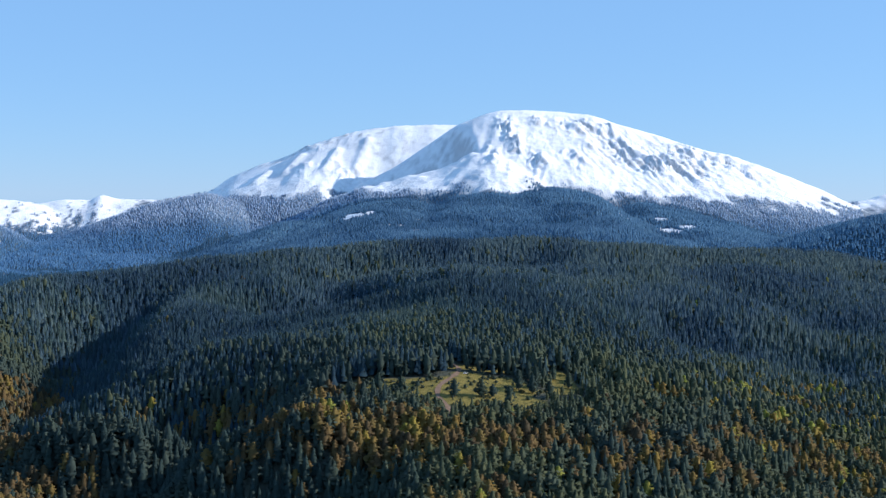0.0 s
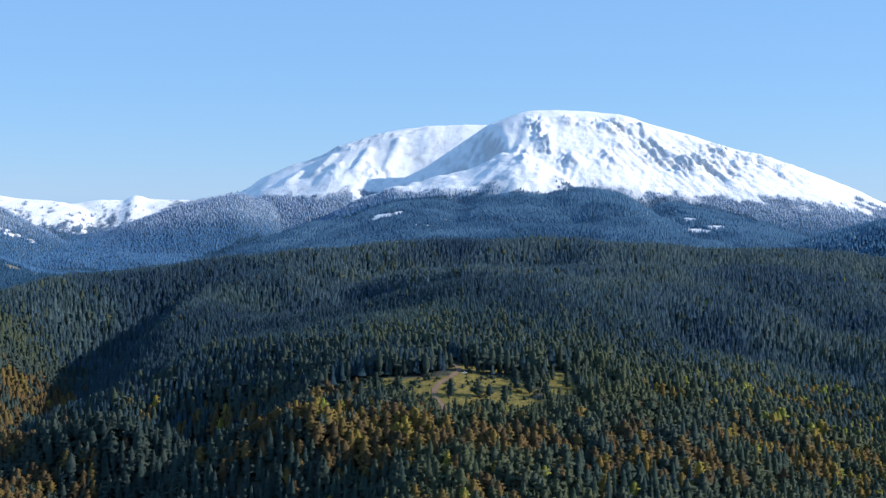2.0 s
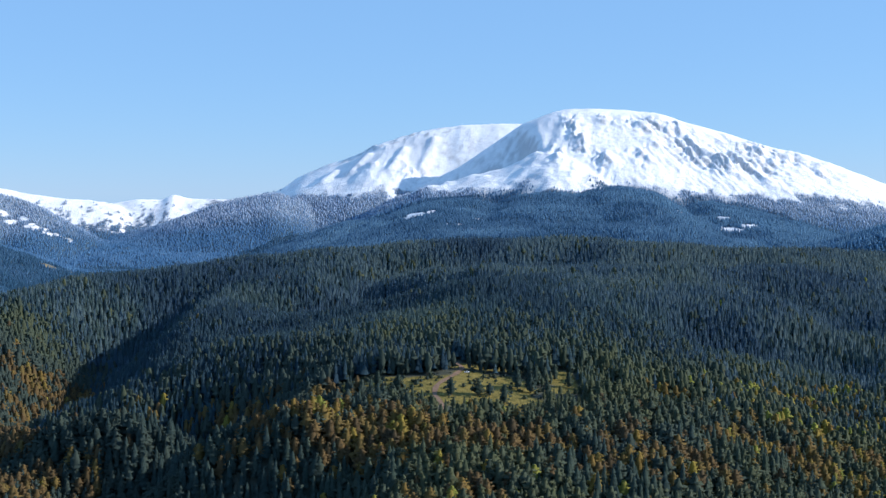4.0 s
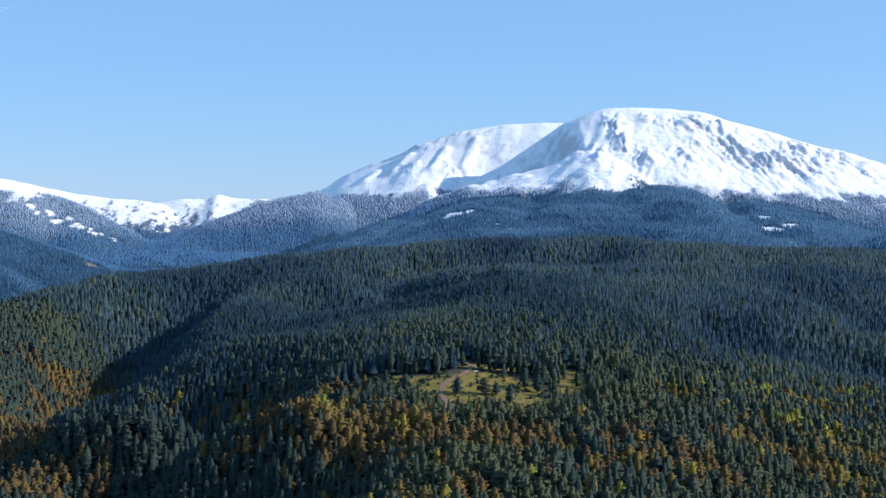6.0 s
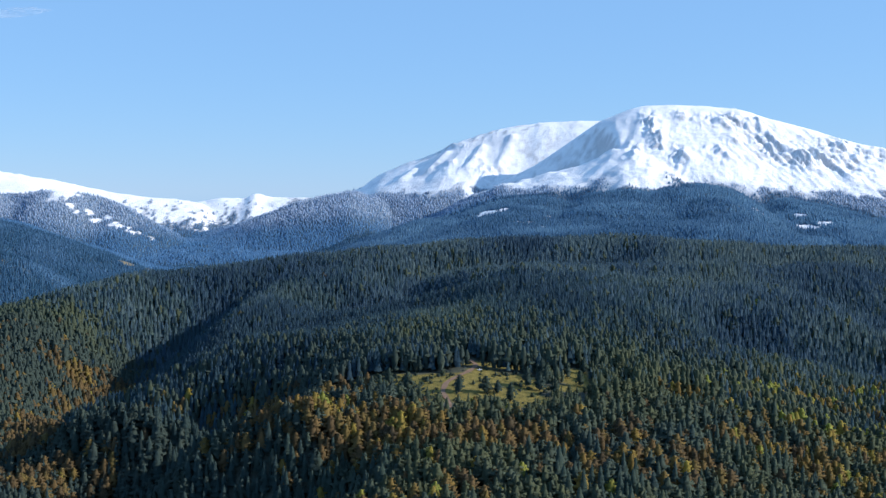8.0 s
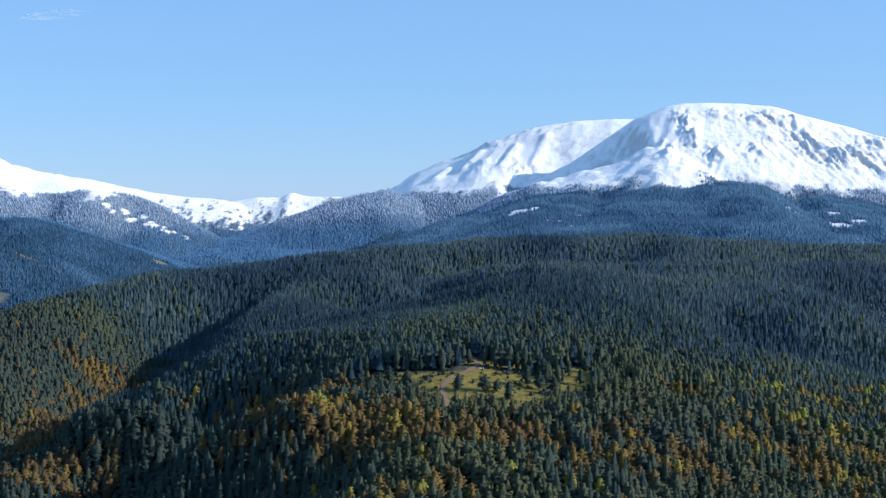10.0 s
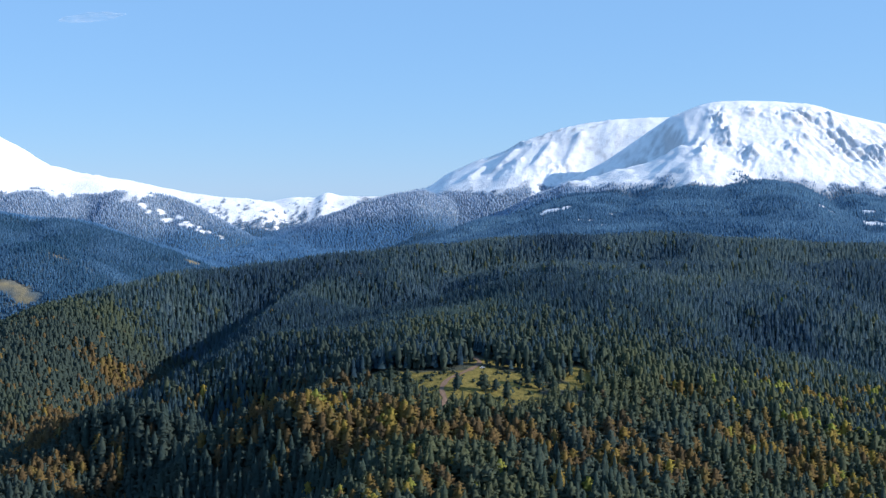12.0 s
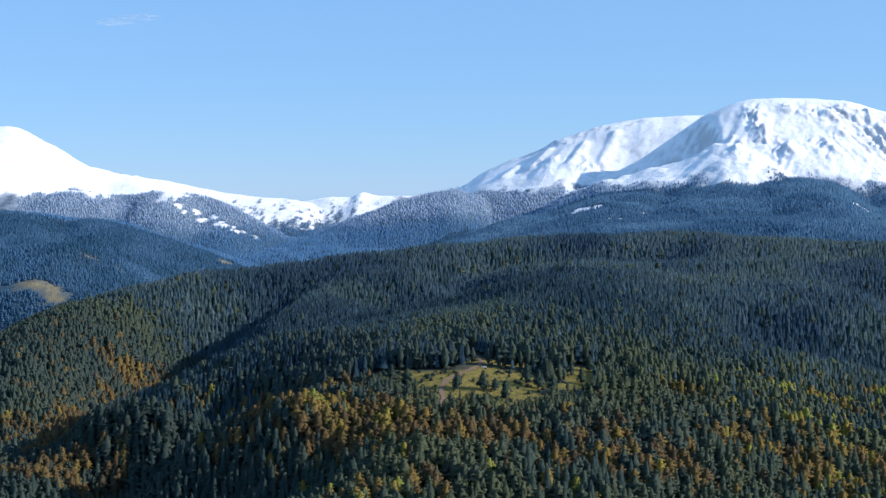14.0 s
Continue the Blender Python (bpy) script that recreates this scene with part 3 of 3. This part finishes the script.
# stands on the spurs across the ravines
SPUR_STANDS = [(-444, 1426, 28, 22, 0.97), (-400, 1437, 45, 39, 0.97), (-388, 1400, 31, 45, 0.97), (-390, 1346, 42, 45, 0.97), (-368, 1225, 59, 45, 0.97), (-405, 1160, 69, 50, 0.95), (-343, 1067, 45, 38, 0.86),
               (-316, 980, 56, 35, 0.95), (-290, 985, 24, 16, 0.6), (-341, 1135, 38, 25, 0.95), (-306, 1110, 40, 30, 0.95), (-272, 1100, 40, 30, 0.86), (-250, 1130, 32, 25, 0.57), (-263, 1005, 20, 12, 0.4), (-235, 1118, 24, 16, 0.7), (-140, 930, 22, 14, 0.75), (-196, 1130, 30, 13, 0.7)]
EAST_STANDS = [(324, 1140, 30, 18, 0.95), (288, 1136, 24, 12, 0.6), (382, 1186, 34, 14, 0.85), (268, 1166, 8, 7, 0.9), (199, 1074, 26, 8, 0.75), (188, 911, 26, 16, 0.6), (270, 970, 30, 18, 0.6), (290, 1060, 40, 30, 0.2), (230, 1010, 60, 40, 0.12)]


def shaded_spruce_hollow(x, y):
    """Dense spruce in the ravines, and the mask for shade painted into needle tones."""
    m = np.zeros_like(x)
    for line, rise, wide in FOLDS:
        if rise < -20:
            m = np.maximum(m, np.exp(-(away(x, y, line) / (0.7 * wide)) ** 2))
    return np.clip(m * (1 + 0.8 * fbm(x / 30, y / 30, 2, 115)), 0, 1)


def autumn_share(x, y):
    m = np.zeros_like(x)
    for cx, cy, rx, ry, s in STANDS + EAST_STANDS:
        m = np.maximum(m, s * np.exp(-(((x - cx) / rx) ** 2 + ((y - cy) / ry) ** 2) ** 2))
    east = 0.2 * step(170, 310, x) * step(1250, 1050, y)
    return np.clip(m * (0.72 + 0.9 * fbm(x / 25, y / 25, 2, 111)) + east + 0.09 * step(1040, 960, y) * step(-160, -60, x) + 0.0003, 0, 0.95)


def spur_share(x, y):
    """Closed autumn woods on the spurs across the ravines, thinning out among pines uphill."""
    m = 0.2 * step(-330, -380, x) * step(1560, 1440, y)
    for cx, cy, rx, ry, s in SPUR_STANDS:
        m = np.maximum(m, s * np.exp(-(((x - cx) / rx) ** 2 + ((y - cy) / ry) ** 2) ** 2))
    return np.clip(m * (0.66 + 0.6 * fbm(x / 25, y / 25, 2, 113)), 0, 0.95)


rng = np.random.default_rng(11)
nearer, farther = scatter(rng, -1100, 1100, 690, 1050, 7.1), scatter(rng, -1100, 1100, 1050, 2060, 4.7)
fx, fy = np.concatenate([nearer[0], farther[0]]), np.concatenate([nearer[1], farther[1]])
# closer growth on the steep sides of the ravines
gully = scatter(rng, -420, -60, 780, 1050, 10.0)
deep = np.min([away(gully[0], gully[1], line) / wide for line, rise, wide in FOLDS if rise < -20], axis=0) < 1.3
fx, fy = np.concatenate([fx, gully[0][deep]]), np.concatenate([fy, gully[1][deep]])
keep = (np.abs(fx - 8) < 0.36 * fy + 142) & (glade(fx, fy) < rng.uniform(-0.35, -0.05, len(fx)))
keep &= away(fx, fy, TRACK) > 6
fx, fy = fx[keep], fy[keep]
# woods behind the brow are left out, as the camera can't see them
brow = 1960 + 0.25 * np.clip(fx + 300, -500, 0)
keep = fy < brow + 90
fx, fy = fx[keep], fy[keep]
N = len(fx)
hollow = shaded_spruce_hollow(fx, fy)
share = np.maximum(autumn_share(fx, fy) * (1 - 0.9 * hollow), spur_share(fx, fy))
dice = rng.uniform(0, 1, N)
pines = step(-0.25, 0.35, fbm(fx / 120, fy / 120, 2, 121) + 0.25 * step(1150, 950, fy) + 0.2 * step(0, 300, fx) * step(1300, 1100, fy))
spur = step(-340, -385, fx) * step(1640, 1520, fy)      # pines on the sunny spur across the ravine
species = np.where(dice < share, 2, np.where(rng.uniform(0, 1, N) < (0.04 + (0.4 * pines + 0.45) * step(1350, 1080, fy)) * (1 - 0.95 * hollow) + 0.95 * spur, 1, 0))
tall = np.where(species == 2, rng.uniform(14, 21, N), np.where(species == 1, rng.uniform(15, 23, N), np.where(fy > 1050, rng.uniform(17.5, 23, N), rng.uniform(17, 27, N))))
tall *= 0.85 + 0.3 * value(fx / 70, fy / 70, 131)
# ravine shade painted in as darker tone, haze to the right as paler
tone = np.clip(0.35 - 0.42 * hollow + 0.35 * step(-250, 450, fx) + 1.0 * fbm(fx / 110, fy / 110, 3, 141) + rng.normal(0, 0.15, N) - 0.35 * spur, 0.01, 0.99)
tone = np.where(species == 2, np.clip(0.38 + 0.4 * fbm(fx / 35, fy / 35, 2, 151) + rng.normal(0, 0.2, N) + 0.12 * step(130, 300, fx) * step(860, 940, fy) + 0.3 * step(170, 240, fx) * step(1010, 1060, fy) - 0.16 * step(-220, -280, fx), 0.01, 0.99), tone)
girth = rng.uniform(0.9, 1.3, N) * np.where(species == 1, 1.35, np.where(species == 2, 1.25, 1.12))
# trees on the camera's side of the clearing, and conifers among the autumn stands, shortened to keep the view open
edge = np.maximum(glade(fx, fy + 22), glade(fx, fy + 42))
tall *= 1 - 0.42 * step(-0.3, 0.2, edge) * ((fy < 1046) | (fx > 80))
# trees east of the grass shortened so that the sun reaches it
tall *= 1 - 0.4 * step(-0.3, 0.2, np.maximum(glade(fx - 18, fy), glade(fx - 36, fy)))
tall *= np.where((species != 2) & (share > 0.35), 0.78, 1)

pr = np.random.default_rng(3)
fine = {0: [conifer(pr, 13, 9, 0.04, 0.16, 0.75) for _ in range(7)], 1: [crown_shape(pr, PINE_FORM, 15, 2, 0.055, 0.4, 0.42) for _ in range(7)], 2: [crown_shape(pr, LEAFY_FORM, 24, 3, 0.038, 0.12, 0.33, 6, 4) for _ in range(7)]}
plain = {0: [conifer(pr, 4, 4, 0.2, 0.16, 0.8, 0.6, 0.2) for _ in range(10)], 1: [crown_shape(pr, PINE_FORM, 4, 0, 0.08, 0.25, 0.5, 4, 3) for _ in range(8)], 2: [crown_shape(pr, LEAFY_FORM, 7, 0, 0.07, 0.15, 0.42, 5, 3) for _ in range(6)]}

# broad open-grown pines
fine[3] = [crown_shape(pr, [(0.10, 0.16), (0.24, 0.28), (0.5, 0.26), (0.76, 0.17), (1.0, 0.03)], 30, 8, 0.05, 0.4, 0.34) for _ in range(5)]
FIRST = 876.0     # the nearest belt of trees stands as single trees
single = fy < FIRST
kinds = {0: ("spruce_forest", DARK_SPRUCE, "dense dark green spruce forest on the hillside", "forest"),
         1: ("pine_forest", PINE, "blue-green pine forest with rounded crowns", "forest"),
         2: ("autumn_woodland", AUTUMN, "broadleaved trees in orange, rust and yellow autumn leaf", "woodland")}
# belt picks the spruce coat by distance, the farther one with more painted haze
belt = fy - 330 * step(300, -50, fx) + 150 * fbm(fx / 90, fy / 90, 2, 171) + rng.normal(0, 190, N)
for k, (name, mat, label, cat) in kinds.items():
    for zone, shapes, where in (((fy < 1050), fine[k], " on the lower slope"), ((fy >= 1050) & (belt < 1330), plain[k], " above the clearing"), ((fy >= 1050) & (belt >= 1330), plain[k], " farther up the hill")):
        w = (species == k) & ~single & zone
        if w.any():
            coat = {" above the clearing": MID_HAZE_SPRUCE, " farther up the hill": FAR_HAZE_SPRUCE}.get(where, mat) if k == 0 else mat
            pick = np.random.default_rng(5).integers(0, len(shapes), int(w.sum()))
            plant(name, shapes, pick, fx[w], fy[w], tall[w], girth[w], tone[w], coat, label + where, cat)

# ---- woods on the far hills, whitened by frost and fresh snow towards the top ----
rng = np.random.default_rng(23)
low, far_ = scatter(rng, -1700, 1700, 2200, 3300, 5.6), scatter(rng, -2050, 2000, 3300, 4740, 7.0)
ox, oy = np.concatenate([low[0], far_[0]]), np.concatenate([low[1], far_[1]])
keep = np.abs(ox) < 0.40 * oy + 160
ox, oy = ox[keep], oy[keep]
oz = height(ox, oy)
sn = snow_cover(ox, oy, oz)
open_land = step(0.25, 0.5, pasture(ox, oy))
oyy = depth_in(ox, oy)
keep = (rng.uniform(0, 1, len(ox)) > np.clip(sn * 1.25, 0, 1)) & (oz < 80) & (rng.uniform(0, 1, len(ox)) > open_land) & (oz > -262)
# far trees that the wooded hill hides from the camera are left out
crown_line = np.full(len(ox), -9.0)
for at in np.arange(1000, 2051, 75.0):
    crown_line = np.maximum(crown_line, (wooded_hill(ox * at / oy, np.full(len(ox), at)) + 4) / at)
keep &= (oz + 22) / oy > crown_line - 0.003
ox, oy, oz, sn, oyy = ox[keep], oy[keep], oz[keep], sn[keep], oyy[keep]
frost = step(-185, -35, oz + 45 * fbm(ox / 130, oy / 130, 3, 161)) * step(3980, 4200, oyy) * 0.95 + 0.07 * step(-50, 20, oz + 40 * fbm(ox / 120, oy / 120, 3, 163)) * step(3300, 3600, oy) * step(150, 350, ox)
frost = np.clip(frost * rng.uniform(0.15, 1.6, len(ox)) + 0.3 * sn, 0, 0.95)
cones, spikes = [small_cone(pr) for _ in range(6)], [spike(pr) for _ in range(6)]
foot_z = ridge(ox, oy + 60 * fbm(ox / 420, oy / 900, 3, 21), FOOTHILL, 3900, 1100, -235, 0.5, 60, 500)
upper = (oy >= 3300) & ((foot_z < oz - 25 + 12 * fbm(ox / 60, oy / 60, 2, 173)) | (oy > 4000))
for w, shapes, lo, hi, coat, label in ((oy < 2900, cones, 6.5, 11, LOW_HAZE_SPRUCE, "spruce forest on the low hills across the valley, tinted blue for haze"), ((oy >= 2900) & ~upper, spikes, 6.5, 11, LOW_HAZE_SPRUCE, "spruce forest at the foot of the mountain, tinted blue for haze"), (upper, spikes, 6, 10, FROSTED_HAZE, "distant spruce forest, frosted white towards the snow line and tinted blue for haze")):
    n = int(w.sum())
    # tone pales to the right, standing in for thicker haze there
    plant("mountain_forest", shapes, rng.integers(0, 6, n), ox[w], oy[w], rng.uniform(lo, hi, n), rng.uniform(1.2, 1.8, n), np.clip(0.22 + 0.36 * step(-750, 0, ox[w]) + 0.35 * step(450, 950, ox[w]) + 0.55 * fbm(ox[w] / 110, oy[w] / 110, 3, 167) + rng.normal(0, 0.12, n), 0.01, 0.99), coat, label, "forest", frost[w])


# ---- single trees ----
def part(name, data, mat, parent, label=""):
    ob = new(name, data)
    if not data.materials:
        data.materials.append(mat)
    ob.parent = parent
    return tagged(ob, label)


def trunk_mesh(tall, r, lean, rng):
    v, f, sides = [], [], 6
    for i, t in enumerate((0, 0.08, 0.35, 0.65, 1.0)):
        rr = r * (1.25 if i == 0 else 1) * (1 - 0.85 * t)
        for k in range(sides):
            v.append((lean * t * t + rr * math.cos(k * 1.0472), rr * math.sin(k * 1.0472), tall * t - 0.03 * (i == 0)))
    for i in range(4):
        for k in range(sides):
            f.append((i * sides + k, i * sides + (k + 1) % sides, (i + 1) * sides + (k + 1) % sides, (i + 1) * sides + k))
    # a few limbs
    for k in range(5):
        a, z = rng.uniform(0, 6.283), tall * rng.uniform(0.3, 0.8)
        n = len(v)
        tip = np.array([math.cos(a) * 0.16, math.sin(a) * 0.16, z + 0.06])
        for d in ((0.008, 0, 0), (-0.008, 0, 0), (0, 0, 0.012)):
            v.append(tuple(np.array([0, 0, z]) + d))
        for d in ((0.003, 0, 0), (-0.003, 0, 0), (0, 0, 0.004)):
            v.append(tuple(tip + d))
        for i in range(3):
            f.append((n + i, n + (i + 1) % 3, n + 3 + (i + 1) % 3, n + 3 + i))
    return mesh_from("trunk", np.array(v), np.array(f), smooth=True)


def tree_model(kind, shape, number):
    """A tree of unit height with its trunk and crown, out of sight until it is copied."""
    name = {0: "spruce_tree", 1: "pine_tree", 2: "broadleaf_tree", 3: "pine_tree"}[kind]
    mat = {0: DARK_SPRUCE, 1: PINE, 2: AUTUMN, 3: DARK_SPRUCE}[kind]
    tones = np.full(len(shape[0]), 0.0)
    crown = mesh_from("crown", shape[0], shape[1], [("tone", tones)], True, shape[2])
    crown.materials.append(mat)
    trunk = trunk_mesh(0.9 if kind == 0 else 0.72, 0.016 if kind == 0 else 0.02, 0.02, np.random.default_rng(number))
    trunk.materials.append(BARK)
    return name, crown, trunk


MODELS = {k: [tree_model(k, s, 10 * k + i) for i, s in enumerate(fine[k])] for k in fine}
LABELS = {0: "tall dark green spruce with drooping boughs on the slope", 1: "blue-green pine with a rounded clumpy crown", 2: "broadleaved tree in rust and yellow autumn leaf"}


def stand_tree(kind, model, x, y, tall, wide, turn, label="", group=""):
    name, crown, trunk = MODELS[kind][model % len(MODELS[kind])]
    root = new(name)
    root.matrix_basis = Matrix.LocRotScale((x, y, float(height(np.array([x]), np.array([y]))[0]) - 0.2), Euler((0, 0, turn)), (tall * wide, tall * wide, tall))
    part("trunk", trunk, BARK, root)
    part("crown", crown, crown.materials[0], root)
    return tagged(root, label or LABELS[kind], "tree", group)


pick = np.where(single)[0]
tr = np.random.default_rng(29)
count = {0: 0, 1: 0, 2: 0}
rest = []
for i in pick[np.argsort(fy[pick])]:
    k = int(species[i])
    if count[k] < 290 and abs(fx[i]) < 0.37 * fy[i] + 40:
        count[k] += 1
        stand_tree(k, int(tr.integers(0, 9)), float(fx[i]), float(fy[i]), float(tall[i]), float(girth[i]), float(tr.uniform(0, 6.28)), group="trees of the lower slope")
    else:
        rest.append(i)
rest = np.array(rest, int)
for k, (name, mat, label, cat) in kinds.items():
    w = rest[species[rest] == k]
    if len(w):
        plant(name, fine[k], np.random.default_rng(6).integers(0, len(fine[k]), len(w)), fx[w], fy[w], tall[w], girth[w], tone[w], mat, label + " beside the single trees", cat)

# trees that stand alone in the clearing
for k, x, y, h, w_, lab in [(3, 34, 1028, 15, 1.43, "dark pine standing alone in the grassy clearing"), (3, 43, 1029, 11, 1.30, "smaller pine beside another in the clearing"),
                            (3, 53, 1011, 16, 1.05, "upright dark pine at the clearing's near edge"), (3, 12, 1026, 15, 1.12, "open-crowned pine beside the dirt track"),
                            (3, -30, 1030, 16, 1.12, "dark pine on the edge of the clearing"), (3, 68, 1052, 18, 0.99, "pine at the clearing's far edge"),
                            (3, 78, 1044, 17, 1.05, "broad dark pine between two grassy patches"), (3, 84, 1060, 19, 0.93, "tall pine between two grassy patches"), (3, 86, 1074, 17, 0.93, "dark pine at the clearing's far edge"),
                            (3, 90, 1034, 15, 1.12, "broad low pine at the edge of the grass"), (3, 74, 1092, 16, 0.93, "dark pine at the back of the clearing"), (3, 82, 1082, 18, 0.87, "tall dark pine at the back of the clearing"),
                            (3, 113, 1066, 14, 1.0, "dark pine in the smaller grassy patch"), (3, 104, 1086, 15, 0.95, "dark pine in the smaller grassy patch"), (3, 119, 1100, 15, 0.9, "pine at the back of the smaller grassy patch"),
                            (3, -46, 1052, 14, 1.05, "broad pine among low shrubs in the grass"), (3, -22, 1078, 15, 0.93, "dark pine at the back of the clearing"), (3, 4, 1092, 15, 0.93, "dark pine beside the track's bend")] + [
                            (2, -63, 1036, 17, 0.85, "bright yellow-green broadleaved tree beside the clearing"), (2, -27, 1181, 17, 0.8, "pale yellow-green tree among dark spruces")]:
    stand_tree(k, int(x) % 5, float(x), float(y), float(h), float(w_), x * 0.7, lab, "trees of the clearing")


# ---- dirt track ----
def track():
    pts = [Vector((a, c, 0)) for a, c in TRACK]
    line = []
    for i in range(len(pts) - 1):
        p0, p1, p2, p3 = pts[max(i - 1, 0)], pts[i], pts[i + 1], pts[min(i + 2, len(pts) - 1)]
        for s in range(6):
            t = s / 6
            line.append(0.5 * ((2 * p1) + (p2 - p0) * t + (2 * p0 - 5 * p1 + 4 * p2 - p3) * t * t + (3 * p1 - p0 - 3 * p2 + p3) * t ** 3))
    v = []
    for i, p in enumerate(line):
        d = (line[min(i + 1, len(line) - 1)] - line[max(i - 1, 0)]).normalized()
        side = Vector((-d.y, d.x, 0))
        half = 2.0 + 0.4 * math.sin(i * 0.9)
        for q in (-1, -0.5, 0, 0.5, 1):
            v.append((p.x + side.x * half * q, p.y + side.y * half * q))
    v = np.array(v)
    z = height(v[:, 0], v[:, 1]) + 0.35 - 0.1 * np.abs(np.tile([-1, -0.5, 0, 0.5, 1], len(line)) % 1 * 2)
    f = [(i * 5 + k, i * 5 + k + 1, i * 5 + 6 + k, i * 5 + 5 + k) for i in range(len(line) - 1) for k in range(4)]
    m, nodes, links, p = material("dirt", 0.95, 0.1)
    links.new(ramp(nodes, links, noise_of(nodes, links, 0.5, 6), [(0.3, (0.15, 0.095, 0.065)), (0.7, (0.27, 0.185, 0.13))]), p.inputs["Base Color"])
    ob = new("road", mesh_from("road", np.column_stack([v, z]), np.array(f), smooth=True))
    ob.data.materials.append(m)
    tagged(ob, "pale brown dirt track winding through the grass", "track", kind="structure")


track()

# ---- shrubs in the grass ----
rng = np.random.default_rng(41)
sx, sy = rng.uniform(-75, 95, 1500), rng.uniform(1000, 1110, 1500)
g = glade(sx, sy)
like = 0.08 + 0.6 * step(25, -25, sx) * step(0.1, 0.3, value(sx / 9, sy / 5, 181)) + 0.45 * step(0.5, 0.05, g)
keep = (g > -0.1) & (rng.uniform(0, 1, 1500) < like) & (away(sx, sy, TRACK) > 4.5)
sx, sy = sx[keep], sy[keep]
bush = [crown_shape(pr, [(0.0, 0.5), (0.4, 0.62), (0.8, 0.4), (1.0, 0.1)], 7, 5, 0.22) for _ in range(4)]
plant("shrubs", bush, rng.integers(0, 4, len(sx)), sx, sy, rng.uniform(1.0, 3.2, len(sx)), rng.uniform(0.9, 1.8, len(sx)), rng.uniform(0, 1, len(sx)), PINE,
      "low dark green juniper shrubs scattered in the grass", "shrub")


# ---- a parked car ----
def box(bm, x0, x1, y0, y1, z0, z1, top=1.0):
    vs = []
    for z, k in ((z0, 1.0), (z1, top)):
        cx, cy = (x0 + x1) / 2, (y0 + y1) / 2
        vs += [bm.verts.new((cx + (x - cx) * k, cy + (y - cy) * k, z)) for x, y in ((x0, y0), (x1, y0), (x1, y1), (x0, y1))]
    for f in ((0, 3, 2, 1), (4, 5, 6, 7), (0, 1, 5, 4), (1, 2, 6, 5), (2, 3, 7, 6), (3, 0, 4, 7)):
        bm.faces.new([vs[i] for i in f])


def bm_mesh(name, bm, bevel=0.0):
    if bevel:
        bmesh.ops.bevel(bm, geom=bm.edges[:], offset=bevel, segments=2, affect="EDGES")
    me = bpy.data.meshes.new(name)
    bm.to_mesh(me)
    bm.free()
    return me


def parked_car(x, y, turn):
    paint, n1, l1, p1 = material("white_car_paint", 0.55, 0.3)
    l1.new(ramp(n1, l1, noise_of(n1, l1, 2.0), [(0.3, (0.74, 0.74, 0.73)), (0.8, (0.82, 0.82, 0.81))]), p1.inputs["Base Color"])
    glass, n2, l2, p2 = material("car_glass", 0.08, 0.6)
    p2.inputs["Base Color"].default_value = (0.03, 0.035, 0.04, 1)
    rubber, n3, l3, p3 = material("tyre_rubber", 0.9, 0.2)
    p3.inputs["Base Color"].default_value = (0.025, 0.025, 0.025, 1)
    root = new("car")
    root.matrix_basis = pose(x, y, float(height(np.array([x]), np.array([y]))[0]) + 0.1, 0, 0, turn)
    bm = bmesh.new()
    box(bm, -2.1, 2.1, -0.85, 0.85, 0.3, 0.95, 0.97)
    body = part("body", bm_mesh("body", bm, 0.08), paint, root)
    bm = bmesh.new()
    box(bm, -1.5, 1.1, -0.78, 0.78, 0.93, 1.42, 0.8)
    part("cabin_glass", bm_mesh("cabin_glass", bm, 0.04), glass, root, "dark glazed cabin")
    bm = bmesh.new()
    box(bm, -1.2, 0.8, -0.64, 0.64, 1.41, 1.48, 0.95)
    part("roof", bm_mesh("roof", bm, 0.02), paint, root)
    for wx in (-1.3, 1.3):
        for wy in (-0.82, 0.82):
            bm = bmesh.new()
            bmesh.ops.create_cone(bm, cap_ends=True, segments=14, radius1=0.32, radius2=0.32, depth=0.2, matrix=Matrix.Translation((wx, wy, 0.32)) @ pose(0, 0, 0, 90))
            part("wheel", bm_mesh("wheel", bm), rubber, root, "black rubber wheel")
    return tagged(root, "small white car parked on the grass by the track", "car")


parked_car(29.0, 1084.0, 12)


# ---- a wisp of cloud ----
def wisp(x, y, z, long, high):
    m, nodes, links, p = material("cloud_vapour", 1.0, 0.0)
    clear_ = nodes.new("ShaderNodeBsdfTransparent")
    white = nodes.new("ShaderNodeBsdfTranslucent")
    white.inputs["Color"].default_value = (0.85, 0.86, 0.88, 1)
    both = nodes.new("ShaderNodeMixShader")
    links.new(ramp(nodes, links, noise_of(nodes, links, 0.010, 6, 0.6), [(0.36, (0, 0, 0)), (0.75, (0.26, 0.26, 0.26))]), both.inputs[0])
    links.new(clear_.outputs[0], both.inputs[1])
    links.new(white.outputs[0], both.inputs[2])
    links.new(both.outputs[0], nodes["Material Output"].inputs["Surface"])
    bm = bmesh.new()
    bmesh.ops.create_icosphere(bm, subdivisions=4, radius=1.0)
    for v in bm.verts:
        k = 1 + 0.35 * noise.noise(v.co * 2.2)
        v.co = Vector((v.co.x * long * k, v.co.y * 30 * k, v.co.z * high * k + 0.06 * v.co.x * long))
    ob = new("cloud", bm_mesh("cloud", bm))
    ob.location = (x, y, z)
    ob.data.materials.append(m)
    tagged(ob, "thin faint white wisp of cloud in the blue sky", "cloud", kind="structure")


wisp(-1488.0, 4300.0, 600.0, 105, 15)
